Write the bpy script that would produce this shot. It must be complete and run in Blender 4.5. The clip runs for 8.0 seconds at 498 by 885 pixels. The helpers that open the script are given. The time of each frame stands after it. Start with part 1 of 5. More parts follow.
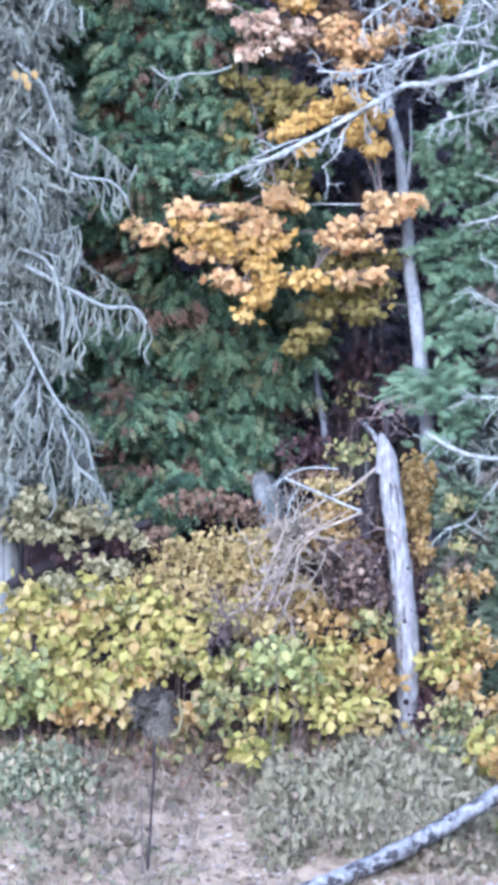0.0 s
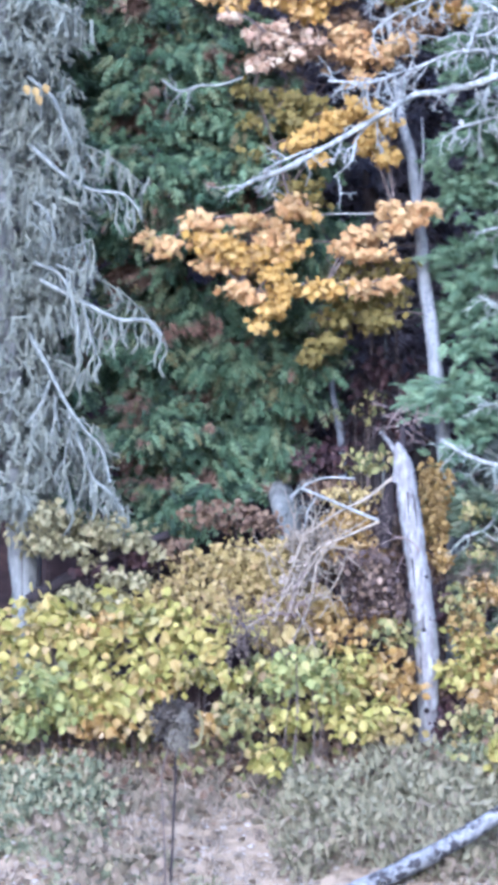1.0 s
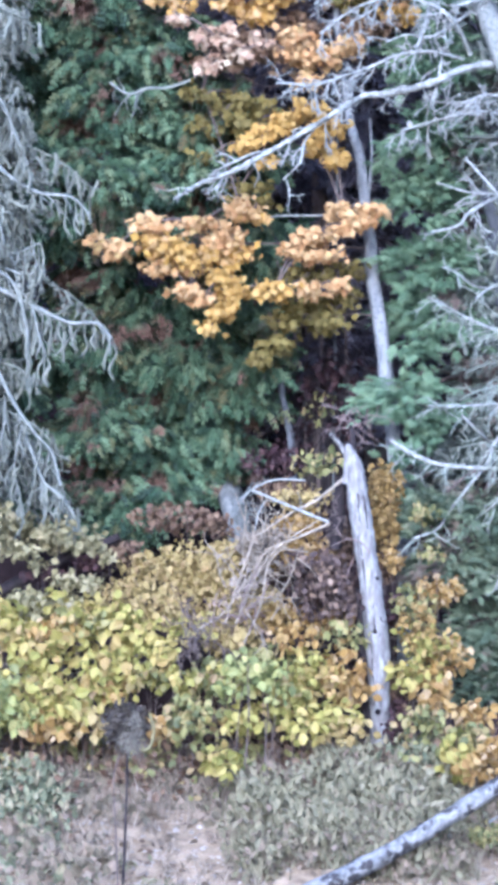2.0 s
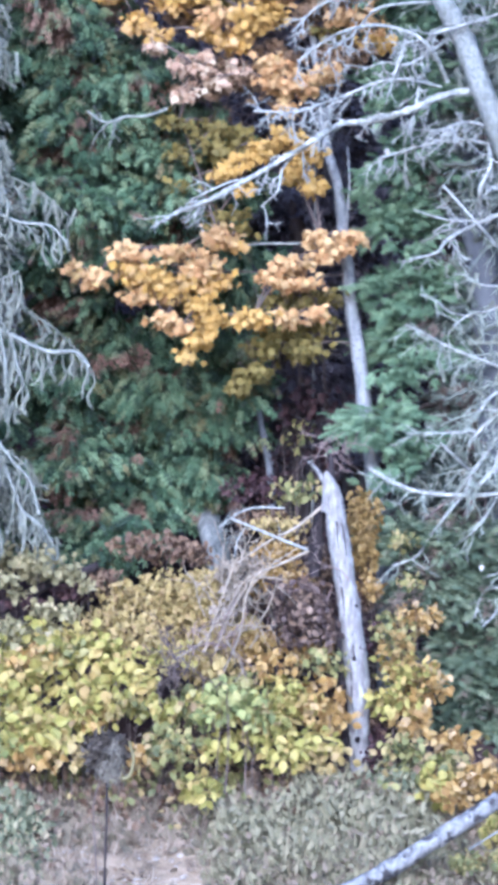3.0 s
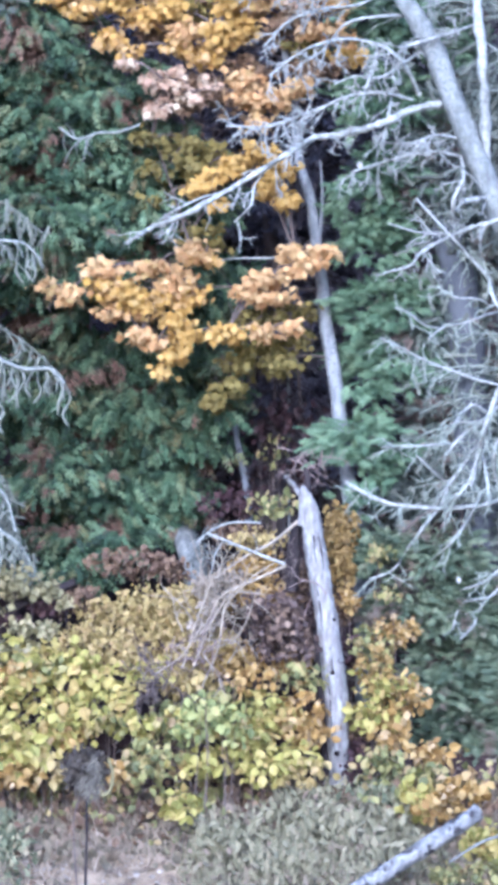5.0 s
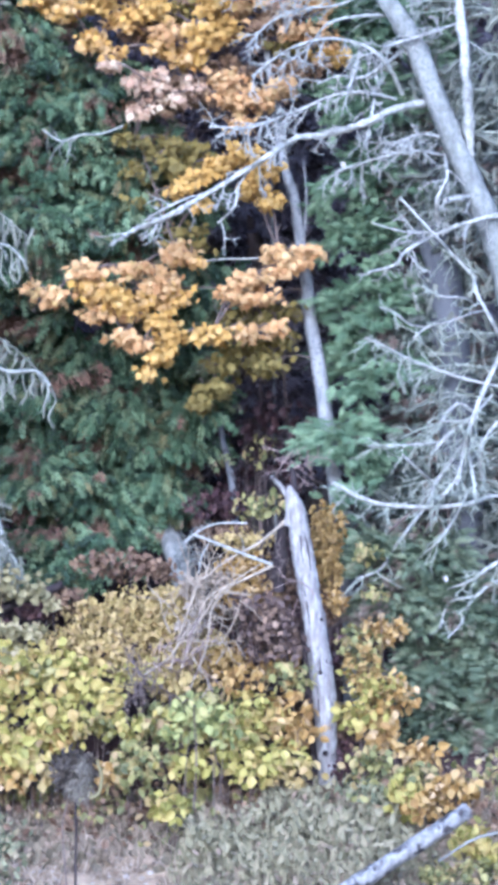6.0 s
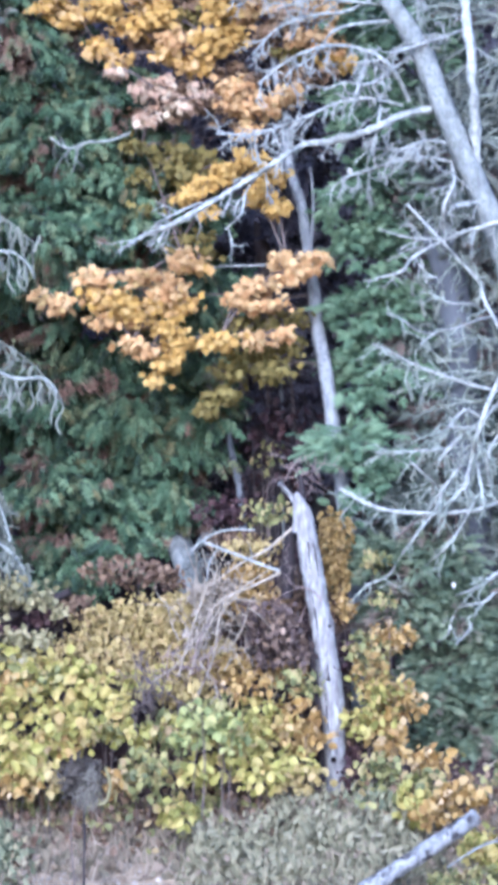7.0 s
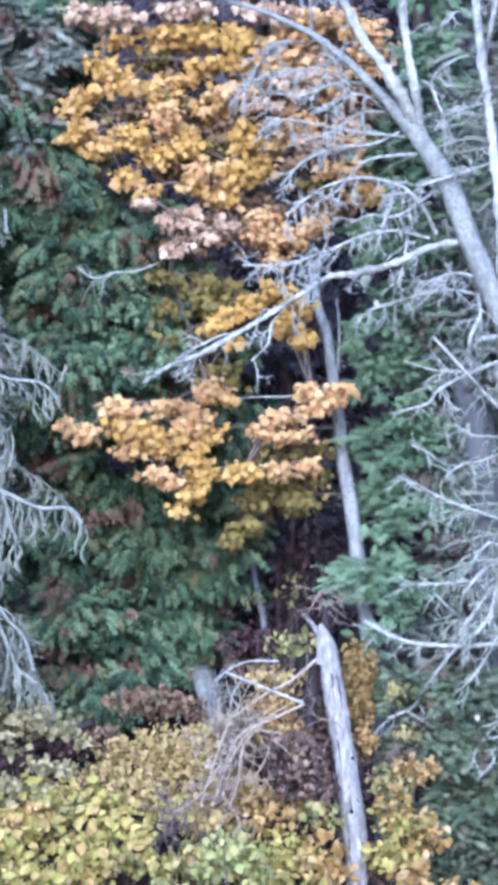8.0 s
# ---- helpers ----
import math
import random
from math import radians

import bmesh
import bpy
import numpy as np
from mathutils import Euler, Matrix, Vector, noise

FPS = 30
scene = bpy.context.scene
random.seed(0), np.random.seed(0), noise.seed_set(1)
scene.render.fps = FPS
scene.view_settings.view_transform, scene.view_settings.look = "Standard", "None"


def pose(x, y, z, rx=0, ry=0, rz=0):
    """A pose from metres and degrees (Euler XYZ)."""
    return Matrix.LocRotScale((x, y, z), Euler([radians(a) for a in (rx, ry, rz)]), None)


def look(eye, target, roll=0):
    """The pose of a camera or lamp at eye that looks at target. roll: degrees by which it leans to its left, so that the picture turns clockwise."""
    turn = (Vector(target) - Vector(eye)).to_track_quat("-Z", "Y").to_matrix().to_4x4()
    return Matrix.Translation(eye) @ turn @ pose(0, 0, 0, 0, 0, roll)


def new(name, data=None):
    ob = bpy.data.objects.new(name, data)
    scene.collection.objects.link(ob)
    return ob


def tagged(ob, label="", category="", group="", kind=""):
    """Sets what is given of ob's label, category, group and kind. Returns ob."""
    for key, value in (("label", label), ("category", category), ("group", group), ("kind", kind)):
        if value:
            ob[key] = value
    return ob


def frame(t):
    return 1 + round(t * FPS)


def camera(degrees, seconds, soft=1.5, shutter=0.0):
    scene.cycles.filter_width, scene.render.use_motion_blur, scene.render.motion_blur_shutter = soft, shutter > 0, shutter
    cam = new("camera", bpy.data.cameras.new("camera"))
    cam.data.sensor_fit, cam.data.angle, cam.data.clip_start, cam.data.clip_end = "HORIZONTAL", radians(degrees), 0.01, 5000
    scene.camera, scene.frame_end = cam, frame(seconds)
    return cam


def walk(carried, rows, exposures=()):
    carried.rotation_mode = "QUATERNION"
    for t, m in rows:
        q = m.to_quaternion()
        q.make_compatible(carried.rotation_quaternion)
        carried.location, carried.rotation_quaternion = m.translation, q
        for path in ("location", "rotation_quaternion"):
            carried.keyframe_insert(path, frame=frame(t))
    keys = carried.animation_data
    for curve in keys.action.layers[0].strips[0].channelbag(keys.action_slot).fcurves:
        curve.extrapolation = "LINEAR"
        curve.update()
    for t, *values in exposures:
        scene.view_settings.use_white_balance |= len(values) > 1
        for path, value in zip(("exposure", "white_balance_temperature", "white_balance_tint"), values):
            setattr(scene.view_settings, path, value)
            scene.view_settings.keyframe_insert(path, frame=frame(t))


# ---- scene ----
# The camera stands still on the far side of a dip and is turned by hand; a long lens.
cam = camera(6.0106, 8.0, soft=5.5, shutter=0.4)
EYE_Z = 2.0
# seconds, pitch, roll, yaw
ROWS = [
    (0.0, 0.709, -1.738, 0.738),
    (0.2, 0.759, -1.557, 0.760),
    (0.5, 0.837, -1.187, 0.830),
    (0.7, 0.859, -1.138, 0.922),
    (1.0, 0.836, -0.898, 0.949),
    (1.1, 0.788, -0.917, 0.713),
    (1.2, 0.666, -0.874, 0.567),
    (2.3, 0.927, -0.569, 0.349),
    (2.5, 0.932, -0.571, 0.306),
    (2.8, 1.098, -0.423, 0.190),
    (3.0, 1.212, -0.382, 0.095),
    (3.2, 1.169, -0.388, 0.030),
    (3.5, 1.261, -0.213, 0.006),
    (3.8, 1.314, -0.158, 0.172),
    (4.0, 1.331, -0.133, 0.178),
    (4.2, 1.340, -0.045, 0.133),
    (4.5, 1.366, -0.030, -0.001),
    (4.8, 1.377, 0.147, -0.062),
    (5.0, 1.391, 0.264, -0.182),
    (5.2, 1.407, 0.356, -0.310),
    (6.3, 1.395, 0.863, -0.291),
    (6.5, 1.410, 0.895, -0.281),
    (6.8, 1.366, 0.862, -0.278),
    (7.0, 1.479, 0.893, -0.245),
    (7.1, 1.850, 0.836, -0.343),
    (7.2, 1.959, 1.017, -0.282),
    (7.3, 2.257, 0.913, -0.217),
    (7.4, 2.562, 0.710, -0.226),
    (7.5, 2.876, 0.757, -0.120),
    (7.6, 2.938, 0.769, -0.067),
    (7.8, 3.067, 0.558, 0.053),
    (8.0, 3.066, 0.448, 0.038),
]
walk(cam, [(t, pose(0, 0, EYE_Z, 90 + pitch, roll, yaw)) for t, pitch, roll, yaw in ROWS],
     exposures=[(0.0, 1.89, 4590, 19.5), (1.0, 1.93, 4590, 19.5), (6.7, 1.93, 4590, 19.5), (8.0, 1.87, 4590, 19.5)])

# ---- light: a bright overcast sky and a veiled sun behind the camera ----
world = bpy.data.worlds.new("sky")
scene.world = world
world.use_nodes = True
wn = world.node_tree.nodes
sky = wn.new("ShaderNodeTexSky")
sky.sky_type, sky.sun_disc = "NISHITA", False
sky.sun_elevation, sky.sun_rotation = radians(26), radians(190)
sky.air_density, sky.dust_density, sky.ozone_density = 1.0, 3.0, 1.5
world.node_tree.links.new(sky.outputs["Color"], wn["Background"].inputs["Color"])
wn["Background"].inputs["Strength"].default_value = 0.15
sun = new("sun", bpy.data.lights.new("sun", "SUN"))
sun.data.energy, sun.data.angle, sun.data.color = 1.2, radians(50), (1.0, 0.96, 0.9)
sun.matrix_world = look((-9, -10, 24.5), (0, 42, 0))

rnd = random.Random(7)
rng = np.random.default_rng(7)


# ---- materials ----
def principled(name, rough=0.7, spec=0.3):
    m = bpy.data.materials.new(name)
    m.use_nodes = True
    b = m.node_tree.nodes["Principled BSDF"]
    b.inputs["Roughness"].default_value = rough
    b.inputs["Specular IOR Level"].default_value = spec
    return m, m.node_tree.nodes, m.node_tree.links, b


def ramp(nodes, stops):
    r = nodes.new("ShaderNodeValToRGB")
    els = r.color_ramp.elements
    while len(els) < len(stops):
        els.new(0.5)
    for e, (p, c) in zip(els, stops):
        e.position, e.color = p, (*c, 1)
    return r


def leaf_material(name, stops, patch=None, patch_scale=2.0, patch_at=0.62, thin=0.25, rough=0.55, spread=0.55):
    """Every leaf takes its own place on the colour ramp; patches of another colour run through the crown."""
    m, n, l, b = principled(name, rough, 0.25)
    info, geo = n.new("ShaderNodeObjectInfo"), n.new("ShaderNodeNewGeometry")
    add, wrap = n.new("ShaderNodeMath"), n.new("ShaderNodeMath")
    wrap.operation = "FRACT"
    l.new(info.outputs["Random"], add.inputs[0])
    l.new(geo.outputs["Random Per Island"], add.inputs[1])
    l.new(add.outputs[0], wrap.inputs[0])
    big = n.new("ShaderNodeTexNoise")
    big.inputs["Scale"].default_value, big.inputs["Detail"].default_value = 1.7, 2.0
    l.new(geo.outputs["Position"], big.inputs["Vector"])
    blend = n.new("ShaderNodeMix")
    blend.inputs["Factor"].default_value = spread
    l.new(big.outputs["Fac"], blend.inputs[2])
    l.new(wrap.outputs[0], blend.inputs[3])
    r = ramp(n, stops)
    l.new(blend.outputs[0], r.inputs["Fac"])
    colour = r.outputs["Color"]
    if patch:
        pn = n.new("ShaderNodeTexNoise")
        pn.inputs["Scale"].default_value, pn.inputs["Detail"].default_value = patch_scale, 3.0
        l.new(geo.outputs["Position"], pn.inputs["Vector"])
        pr = ramp(n, [(patch_at, (0, 0, 0)), (patch_at + 0.06, (1, 1, 1))])
        l.new(pn.outputs["Fac"], pr.inputs["Fac"])
        mx = n.new("ShaderNodeMix")
        mx.data_type = "RGBA"
        l.new(pr.outputs["Color"], mx.inputs["Factor"])
        l.new(colour, mx.inputs[6])
        mx.inputs[7].default_value = (*patch, 1)
        colour = mx.outputs[2]
    fine = n.new("ShaderNodeTexNoise")
    fine.inputs["Scale"].default_value, fine.inputs["Detail"].default_value = 90.0, 2.0
    l.new(geo.outputs["Position"], fine.inputs["Vector"])
    fr = ramp(n, [(0.3, (0.72, 0.72, 0.72)), (0.7, (1, 1, 1))])
    l.new(fine.outputs["Fac"], fr.inputs["Fac"])
    mul = n.new("ShaderNodeMix")
    mul.data_type, mul.blend_type = "RGBA", "MULTIPLY"
    mul.inputs["Factor"].default_value = 1.0
    l.new(colour, mul.inputs[6])
    l.new(fr.outputs["Color"], mul.inputs[7])
    l.new(mul.outputs[2], b.inputs["Base Color"])
    tr, mix = n.new("ShaderNodeBsdfTranslucent"), n.new("ShaderNodeMixShader")
    l.new(mul.outputs[2], tr.inputs["Color"])
    mix.inputs["Fac"].default_value = thin
    l.new(b.outputs[0], mix.inputs[1])
    l.new(tr.outputs[0], mix.inputs[2])
    l.new(mix.outputs[0], n["Material Output"].inputs["Surface"])
    return m


def bark_material(name, stops, scale=9.0, stretch=0.25, bump=0.5, spots=None, rough=0.85, spot_scale=0.0, spot_at=0.56, spot_edge=0.08):
    """Bark or weathered wood, drawn out along the height, with blotches of lichen or rot."""
    m, n, l, b = principled(name, rough, 0.2)
    co, mp = n.new("ShaderNodeNewGeometry"), n.new("ShaderNodeMapping")
    mp.inputs["Scale"].default_value = (1, 1, stretch)
    l.new(co.outputs["Position"], mp.inputs["Vector"])
    no = n.new("ShaderNodeTexNoise")
    no.inputs["Scale"].default_value, no.inputs["Detail"].default_value, no.inputs["Roughness"].default_value = scale, 6.0, 0.65
    l.new(mp.outputs[0], no.inputs["Vector"])
    r = ramp(n, stops)
    l.new(no.outputs["Fac"], r.inputs["Fac"])
    colour = r.outputs["Color"]
    if spots:
        sn = n.new("ShaderNodeTexNoise")
        sn.inputs["Scale"].default_value, sn.inputs["Detail"].default_value = spot_scale or scale * 1.6, 4.0
        l.new(co.outputs["Position"], sn.inputs["Vector"])
        sr = ramp(n, [(spot_at, (0, 0, 0)), (spot_at + spot_edge, (1, 1, 1))])
        l.new(sn.outputs["Fac"], sr.inputs["Fac"])
        mx = n.new("ShaderNodeMix")
        mx.data_type = "RGBA"
        l.new(sr.outputs["Color"], mx.inputs["Factor"])
        l.new(colour, mx.inputs[6])
        mx.inputs[7].default_value = (*spots, 1)
        colour = mx.outputs[2]
    l.new(colour, b.inputs["Base Color"])
    bp = n.new("ShaderNodeBump")
    bp.inputs["Strength"].default_value, bp.inputs["Distance"].default_value = bump, 0.02
    l.new(no.outputs["Fac"], bp.inputs["Height"])
    l.new(bp.outputs[0], b.inputs["Normal"])
    return m


def ground_material():
    m, n, l, b = principled("dry_ground", 0.95, 0.1)
    co = n.new("ShaderNodeNewGeometry")
    a = n.new("ShaderNodeTexNoise")
    a.inputs["Scale"].default_value, a.inputs["Detail"].default_value, a.inputs["Roughness"].default_value = 5.0, 8.0, 0.7
    l.new(co.outputs["Position"], a.inputs["Vector"])
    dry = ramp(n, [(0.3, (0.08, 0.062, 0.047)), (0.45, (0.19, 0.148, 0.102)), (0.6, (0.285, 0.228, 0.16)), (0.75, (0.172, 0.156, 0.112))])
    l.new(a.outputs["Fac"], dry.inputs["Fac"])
    # brown leaf litter, darkened to hold the shade of the wood
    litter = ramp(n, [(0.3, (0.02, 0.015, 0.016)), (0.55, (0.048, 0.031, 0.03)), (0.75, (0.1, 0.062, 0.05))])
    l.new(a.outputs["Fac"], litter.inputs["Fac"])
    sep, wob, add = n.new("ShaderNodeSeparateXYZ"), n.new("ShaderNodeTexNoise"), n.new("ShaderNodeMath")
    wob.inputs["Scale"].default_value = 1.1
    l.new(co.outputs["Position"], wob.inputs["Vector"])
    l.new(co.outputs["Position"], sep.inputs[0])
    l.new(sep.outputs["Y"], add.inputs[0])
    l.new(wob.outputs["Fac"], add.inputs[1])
    # from the dry bank over to the shade-darkened litter, by depth
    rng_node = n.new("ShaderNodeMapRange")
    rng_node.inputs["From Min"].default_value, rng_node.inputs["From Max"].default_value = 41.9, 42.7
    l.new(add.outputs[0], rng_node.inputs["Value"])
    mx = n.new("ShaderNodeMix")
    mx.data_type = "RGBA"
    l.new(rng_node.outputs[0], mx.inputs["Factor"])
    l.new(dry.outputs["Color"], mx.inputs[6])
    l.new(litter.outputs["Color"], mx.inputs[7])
    l.new(mx.outputs[2], b.inputs["Base Color"])
    bp = n.new("ShaderNodeBump")
    bp.inputs["Strength"].default_value, bp.inputs["Distance"].default_value = 0.8, 0.04
    l.new(a.outputs["Fac"], bp.inputs["Height"])
    l.new(bp.outputs[0], b.inputs["Normal"])
    return m


M_GROUND = ground_material()
M_CEDAR = leaf_material("cedar_scale_leaf", [(0.10, (0.052, 0.08, 0.056)), (0.20, (0.042, 0.072, 0.046)), (0.32, (0.0679, 0.12, 0.0657)), (0.55, (0.108, 0.167, 0.0931)), (0.72, (0.172, 0.245, 0.138)), (0.88, (0.145, 0.143, 0.0657)), (0.98, (0.181, 0.125, 0.0657))],
                        patch=(0.19, 0.122, 0.088), patch_scale=2.0, patch_at=0.568, thin=0.17, spread=0.8)
M_FIR = leaf_material("fir_needle", [(0.15, (0.066, 0.112, 0.064)), (0.5, (0.124, 0.19, 0.108)), (0.85, (0.23, 0.315, 0.184))], thin=0.12)
M_YOUNG_FIR = leaf_material("young_fir_needle", [(0.15, (0.064, 0.094, 0.06)), (0.5, (0.125, 0.162, 0.1)), (0.85, (0.222, 0.262, 0.162))], patch=(0.18, 0.15, 0.118), patch_scale=2.5, patch_at=0.55, thin=0.1)
M_DULL = leaf_material("grey_green_needle", [(0.12, (0.07, 0.0858, 0.0702)), (0.45, (0.155, 0.179, 0.148)), (0.85, (0.265, 0.294, 0.245))], patch=(0.183, 0.143, 0.12), patch_scale=2.2, patch_at=0.56, thin=0.1, rough=0.8)
# purple-grey needles: shade with a veil of haze, mixed into the colour
M_FAR = leaf_material("far_needle_hazed", [(0.2, (0.066, 0.055, 0.07)), (0.6, (0.112, 0.1, 0.116)), (0.9, (0.165, 0.147, 0.152))], thin=0.0)
M_MAPLE = leaf_material("maple_leaf_orange", [(0.15, (0.37, 0.205, 0.055)), (0.35, (0.49, 0.315, 0.066)), (0.55, (0.52, 0.33, 0.11)), (0.75, (0.54, 0.375, 0.17)), (0.95, (0.54, 0.4, 0.09))], thin=0.3)
M_MAPLE_PEACH = leaf_material("maple_leaf_peach", [(0.15, (0.408, 0.218, 0.0836)), (0.4, (0.541, 0.339, 0.147)), (0.7, (0.571, 0.404, 0.196)), (0.95, (0.561, 0.438, 0.127))], thin=0.3)
M_MAPLE_Y = leaf_material("maple_leaf_yellow", [(0.15, (0.42, 0.255, 0.062)), (0.5, (0.5, 0.326, 0.084)), (0.9, (0.545, 0.388, 0.145))], thin=0.3)
# olive for the lower, rear leaves: their shade is put into the colour
M_MAPLE_O = leaf_material("maple_leaf_olive_shaded", [(0.15, (0.10, 0.088, 0.024)), (0.5, (0.19, 0.15, 0.04)), (0.9, (0.265, 0.22, 0.065))], thin=0.3)
# brown under layer that paints the shadows between the bright leaves
M_MAPLE_B = leaf_material("maple_leaf_brown_under", [(0.15, (0.12, 0.072, 0.045)), (0.5, (0.22, 0.145, 0.085)), (0.9, (0.33, 0.235, 0.14))], thin=0.25)
M_MAPLE_P = leaf_material("maple_leaf_pale", [(0.15, (0.326, 0.204, 0.13)), (0.5, (0.498, 0.361, 0.248)), (0.9, (0.585, 0.517, 0.366))], thin=0.3)
M_SHRUB = leaf_material("shrub_leaf_yellow", [(0.1, (0.17, 0.165, 0.04)), (0.3, (0.329, 0.306, 0.078)), (0.55, (0.415, 0.365, 0.108)), (0.8, (0.45, 0.362, 0.128)), (0.97, (0.275, 0.175, 0.065))], thin=0.3, spread=0.8)
M_SHRUB_G = leaf_material("shrub_leaf_green", [(0.1, (0.085, 0.095, 0.04)), (0.35, (0.2, 0.205, 0.078)), (0.6, (0.31, 0.292, 0.112)), (0.8, (0.4, 0.325, 0.145)), (0.97, (0.2, 0.125, 0.075))], thin=0.3, spread=0.8)
M_LIME = leaf_material("shrub_leaf_fresh", [(0.1, (0.11, 0.13, 0.045)), (0.4, (0.235, 0.262, 0.088)), (0.7, (0.34, 0.348, 0.125)), (0.95, (0.43, 0.385, 0.15))], thin=0.3, spread=0.75)
M_SHRUB_T = leaf_material("shrub_leaf_tan", [(0.1, (0.285, 0.22, 0.08)), (0.4, (0.372, 0.296, 0.11)), (0.7, (0.43, 0.336, 0.15)), (0.95, (0.35, 0.248, 0.116))], thin=0.3, spread=0.8)
M_SHRUB_P = leaf_material("shrub_leaf_buff", [(0.1, (0.12, 0.112, 0.055)), (0.4, (0.24, 0.22, 0.11)), (0.7, (0.335, 0.3, 0.16)), (0.95, (0.39, 0.32, 0.2))], thin=0.3)
M_SHRUB_O = leaf_material("shrub_leaf_orange", [(0.1, (0.20, 0.115, 0.036)), (0.4, (0.345, 0.222, 0.066)), (0.7, (0.43, 0.305, 0.118)), (0.95, (0.455, 0.35, 0.215))], thin=0.3, spread=0.8)
M_GOLD = leaf_material("golden_brown_leaf", [(0.1, (0.155, 0.1, 0.033)), (0.5, (0.272, 0.182, 0.058)), (0.9, (0.355, 0.26, 0.095))], thin=0.25)
# wine-red leaves, toned down further to carry the shade of the hollow
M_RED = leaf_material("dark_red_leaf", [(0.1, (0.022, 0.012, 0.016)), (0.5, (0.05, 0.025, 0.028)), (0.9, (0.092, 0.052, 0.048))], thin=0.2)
M_WITHER = leaf_material("curled_withered_leaf", [(0.1, (0.045, 0.03, 0.027)), (0.4, (0.092, 0.064, 0.055)), (0.7, (0.165, 0.118, 0.09)), (0.95, (0.27, 0.195, 0.14))], thin=0.15, spread=0.85)
M_RUSSET = leaf_material("russet_leaf", [(0.1, (0.06, 0.037, 0.028)), (0.4, (0.122, 0.077, 0.05)), (0.7, (0.19, 0.13, 0.08)), (0.95, (0.274, 0.194, 0.122))], thin=0.2)
M_HERB = leaf_material("sage_herb", [(0.12, (0.1, 0.097, 0.06)), (0.35, (0.172, 0.164, 0.1)), (0.6, (0.23, 0.215, 0.137)), (0.92, (0.29, 0.246, 0.17))], thin=0.15, rough=0.9, spread=0.45)
M_FADED = leaf_material("faded_herb", [(0.12, (0.0788, 0.072, 0.0506)), (0.4, (0.158, 0.135, 0.092)), (0.7, (0.231, 0.185, 0.138)), (0.95, (0.304, 0.235, 0.184))], thin=0.15, rough=0.8)
M_HERB_G = leaf_material("green_herb", [(0.12, (0.066, 0.08, 0.048)), (0.4, (0.146, 0.16, 0.096)), (0.7, (0.23, 0.232, 0.14)), (0.95, (0.32, 0.255, 0.165))], thin=0.15, rough=0.8, spread=0.75)
M_STRAW = leaf_material("dry_straw", [(0.1, (0.135, 0.104, 0.078)), (0.5, (0.255, 0.212, 0.16)), (0.9, (0.39, 0.335, 0.27))], thin=0.15, rough=0.8)
M_LICHEN = leaf_material("lichen_twig", [(0.1, (0.082, 0.087, 0.073)), (0.5, (0.155, 0.167, 0.138)), (0.9, (0.25, 0.266, 0.22))], thin=0.1, rough=0.9)
M_SNAG = bark_material("bleached_wood", [(0.32, (0.085, 0.078, 0.08)), (0.44, (0.165, 0.16, 0.16)), (0.56, (0.25, 0.253, 0.252)), (0.7, (0.33, 0.341, 0.34))], scale=22, stretch=0.28, bump=0.8, spots=(0.163, 0.152, 0.149), spot_scale=9.0, spot_at=0.46, spot_edge=0.24)
M_LOG = bark_material("weathered_log", [(0.3, (0.07, 0.072, 0.075)), (0.5, (0.16, 0.163, 0.167)), (0.7, (0.26, 0.265, 0.27))], scale=14, stretch=0.8, bump=0.8, spots=(0.035, 0.033, 0.035), spot_scale=9.0, spot_at=0.52)
M_GREY = bark_material("grey_bark", [(0.3, (0.07, 0.073, 0.073)), (0.5, (0.137, 0.142, 0.138)), (0.75, (0.228, 0.237, 0.226))], scale=10, stretch=0.4)
M_PALE = bark_material("pale_dead_limb", [(0.3, (0.16, 0.165, 0.16)), (0.5, (0.278, 0.29, 0.275)), (0.75, (0.39, 0.41, 0.385))], scale=16, stretch=0.8, spots=(0.18, 0.184, 0.18), spot_scale=20.0, spot_at=0.48, spot_edge=0.2)
M_TRUNK = bark_material("blue_grey_bark", [(0.3, (0.112, 0.118, 0.124)), (0.5, (0.19, 0.2, 0.209)), (0.75, (0.262, 0.275, 0.285))], scale=14, stretch=0.4, spots=(0.115, 0.119, 0.132))
M_LILAC = bark_material("smooth_grey_bark", [(0.3, (0.066, 0.07, 0.08)), (0.6, (0.098, 0.104, 0.115)), (0.8, (0.13, 0.138, 0.15))], scale=7, stretch=0.5, bump=0.2)
M_STEM = bark_material("barkless_stem", [(0.3, (0.09, 0.096, 0.096)), (0.5, (0.162, 0.173, 0.168)), (0.75, (0.235, 0.25, 0.24))], scale=12, stretch=0.5, spots=(0.115, 0.125, 0.115), spot_scale=26.0, spot_at=0.5, spot_edge=0.14)
M_LIMB = bark_material("lichened_limb", [(0.3, (0.098, 0.105, 0.096)), (0.5, (0.158, 0.17, 0.155)), (0.75, (0.245, 0.262, 0.236))], scale=18, stretch=0.8)
M_TWIG = bark_material("dull_twig", [(0.3, (0.126, 0.141, 0.121)), (0.5, (0.227, 0.254, 0.218)), (0.75, (0.365, 0.401, 0.35))], scale=18, stretch=0.8)
# rotten wood, and twigs whose near-black colour stands in for shade
M_DARKWOOD = bark_material("rotten_and_shaded_wood", [(0.3, (0.014, 0.0115, 0.0135)), (0.55, (0.03, 0.024, 0.026)), (0.8, (0.058, 0.047, 0.047))], scale=16, stretch=0.3)
M_BROWN = bark_material("brown_bark", [(0.3, (0.06, 0.045, 0.042)), (0.6, (0.13, 0.105, 0.095)), (0.8, (0.22, 0.18, 0.17))], scale=12, stretch=0.3)
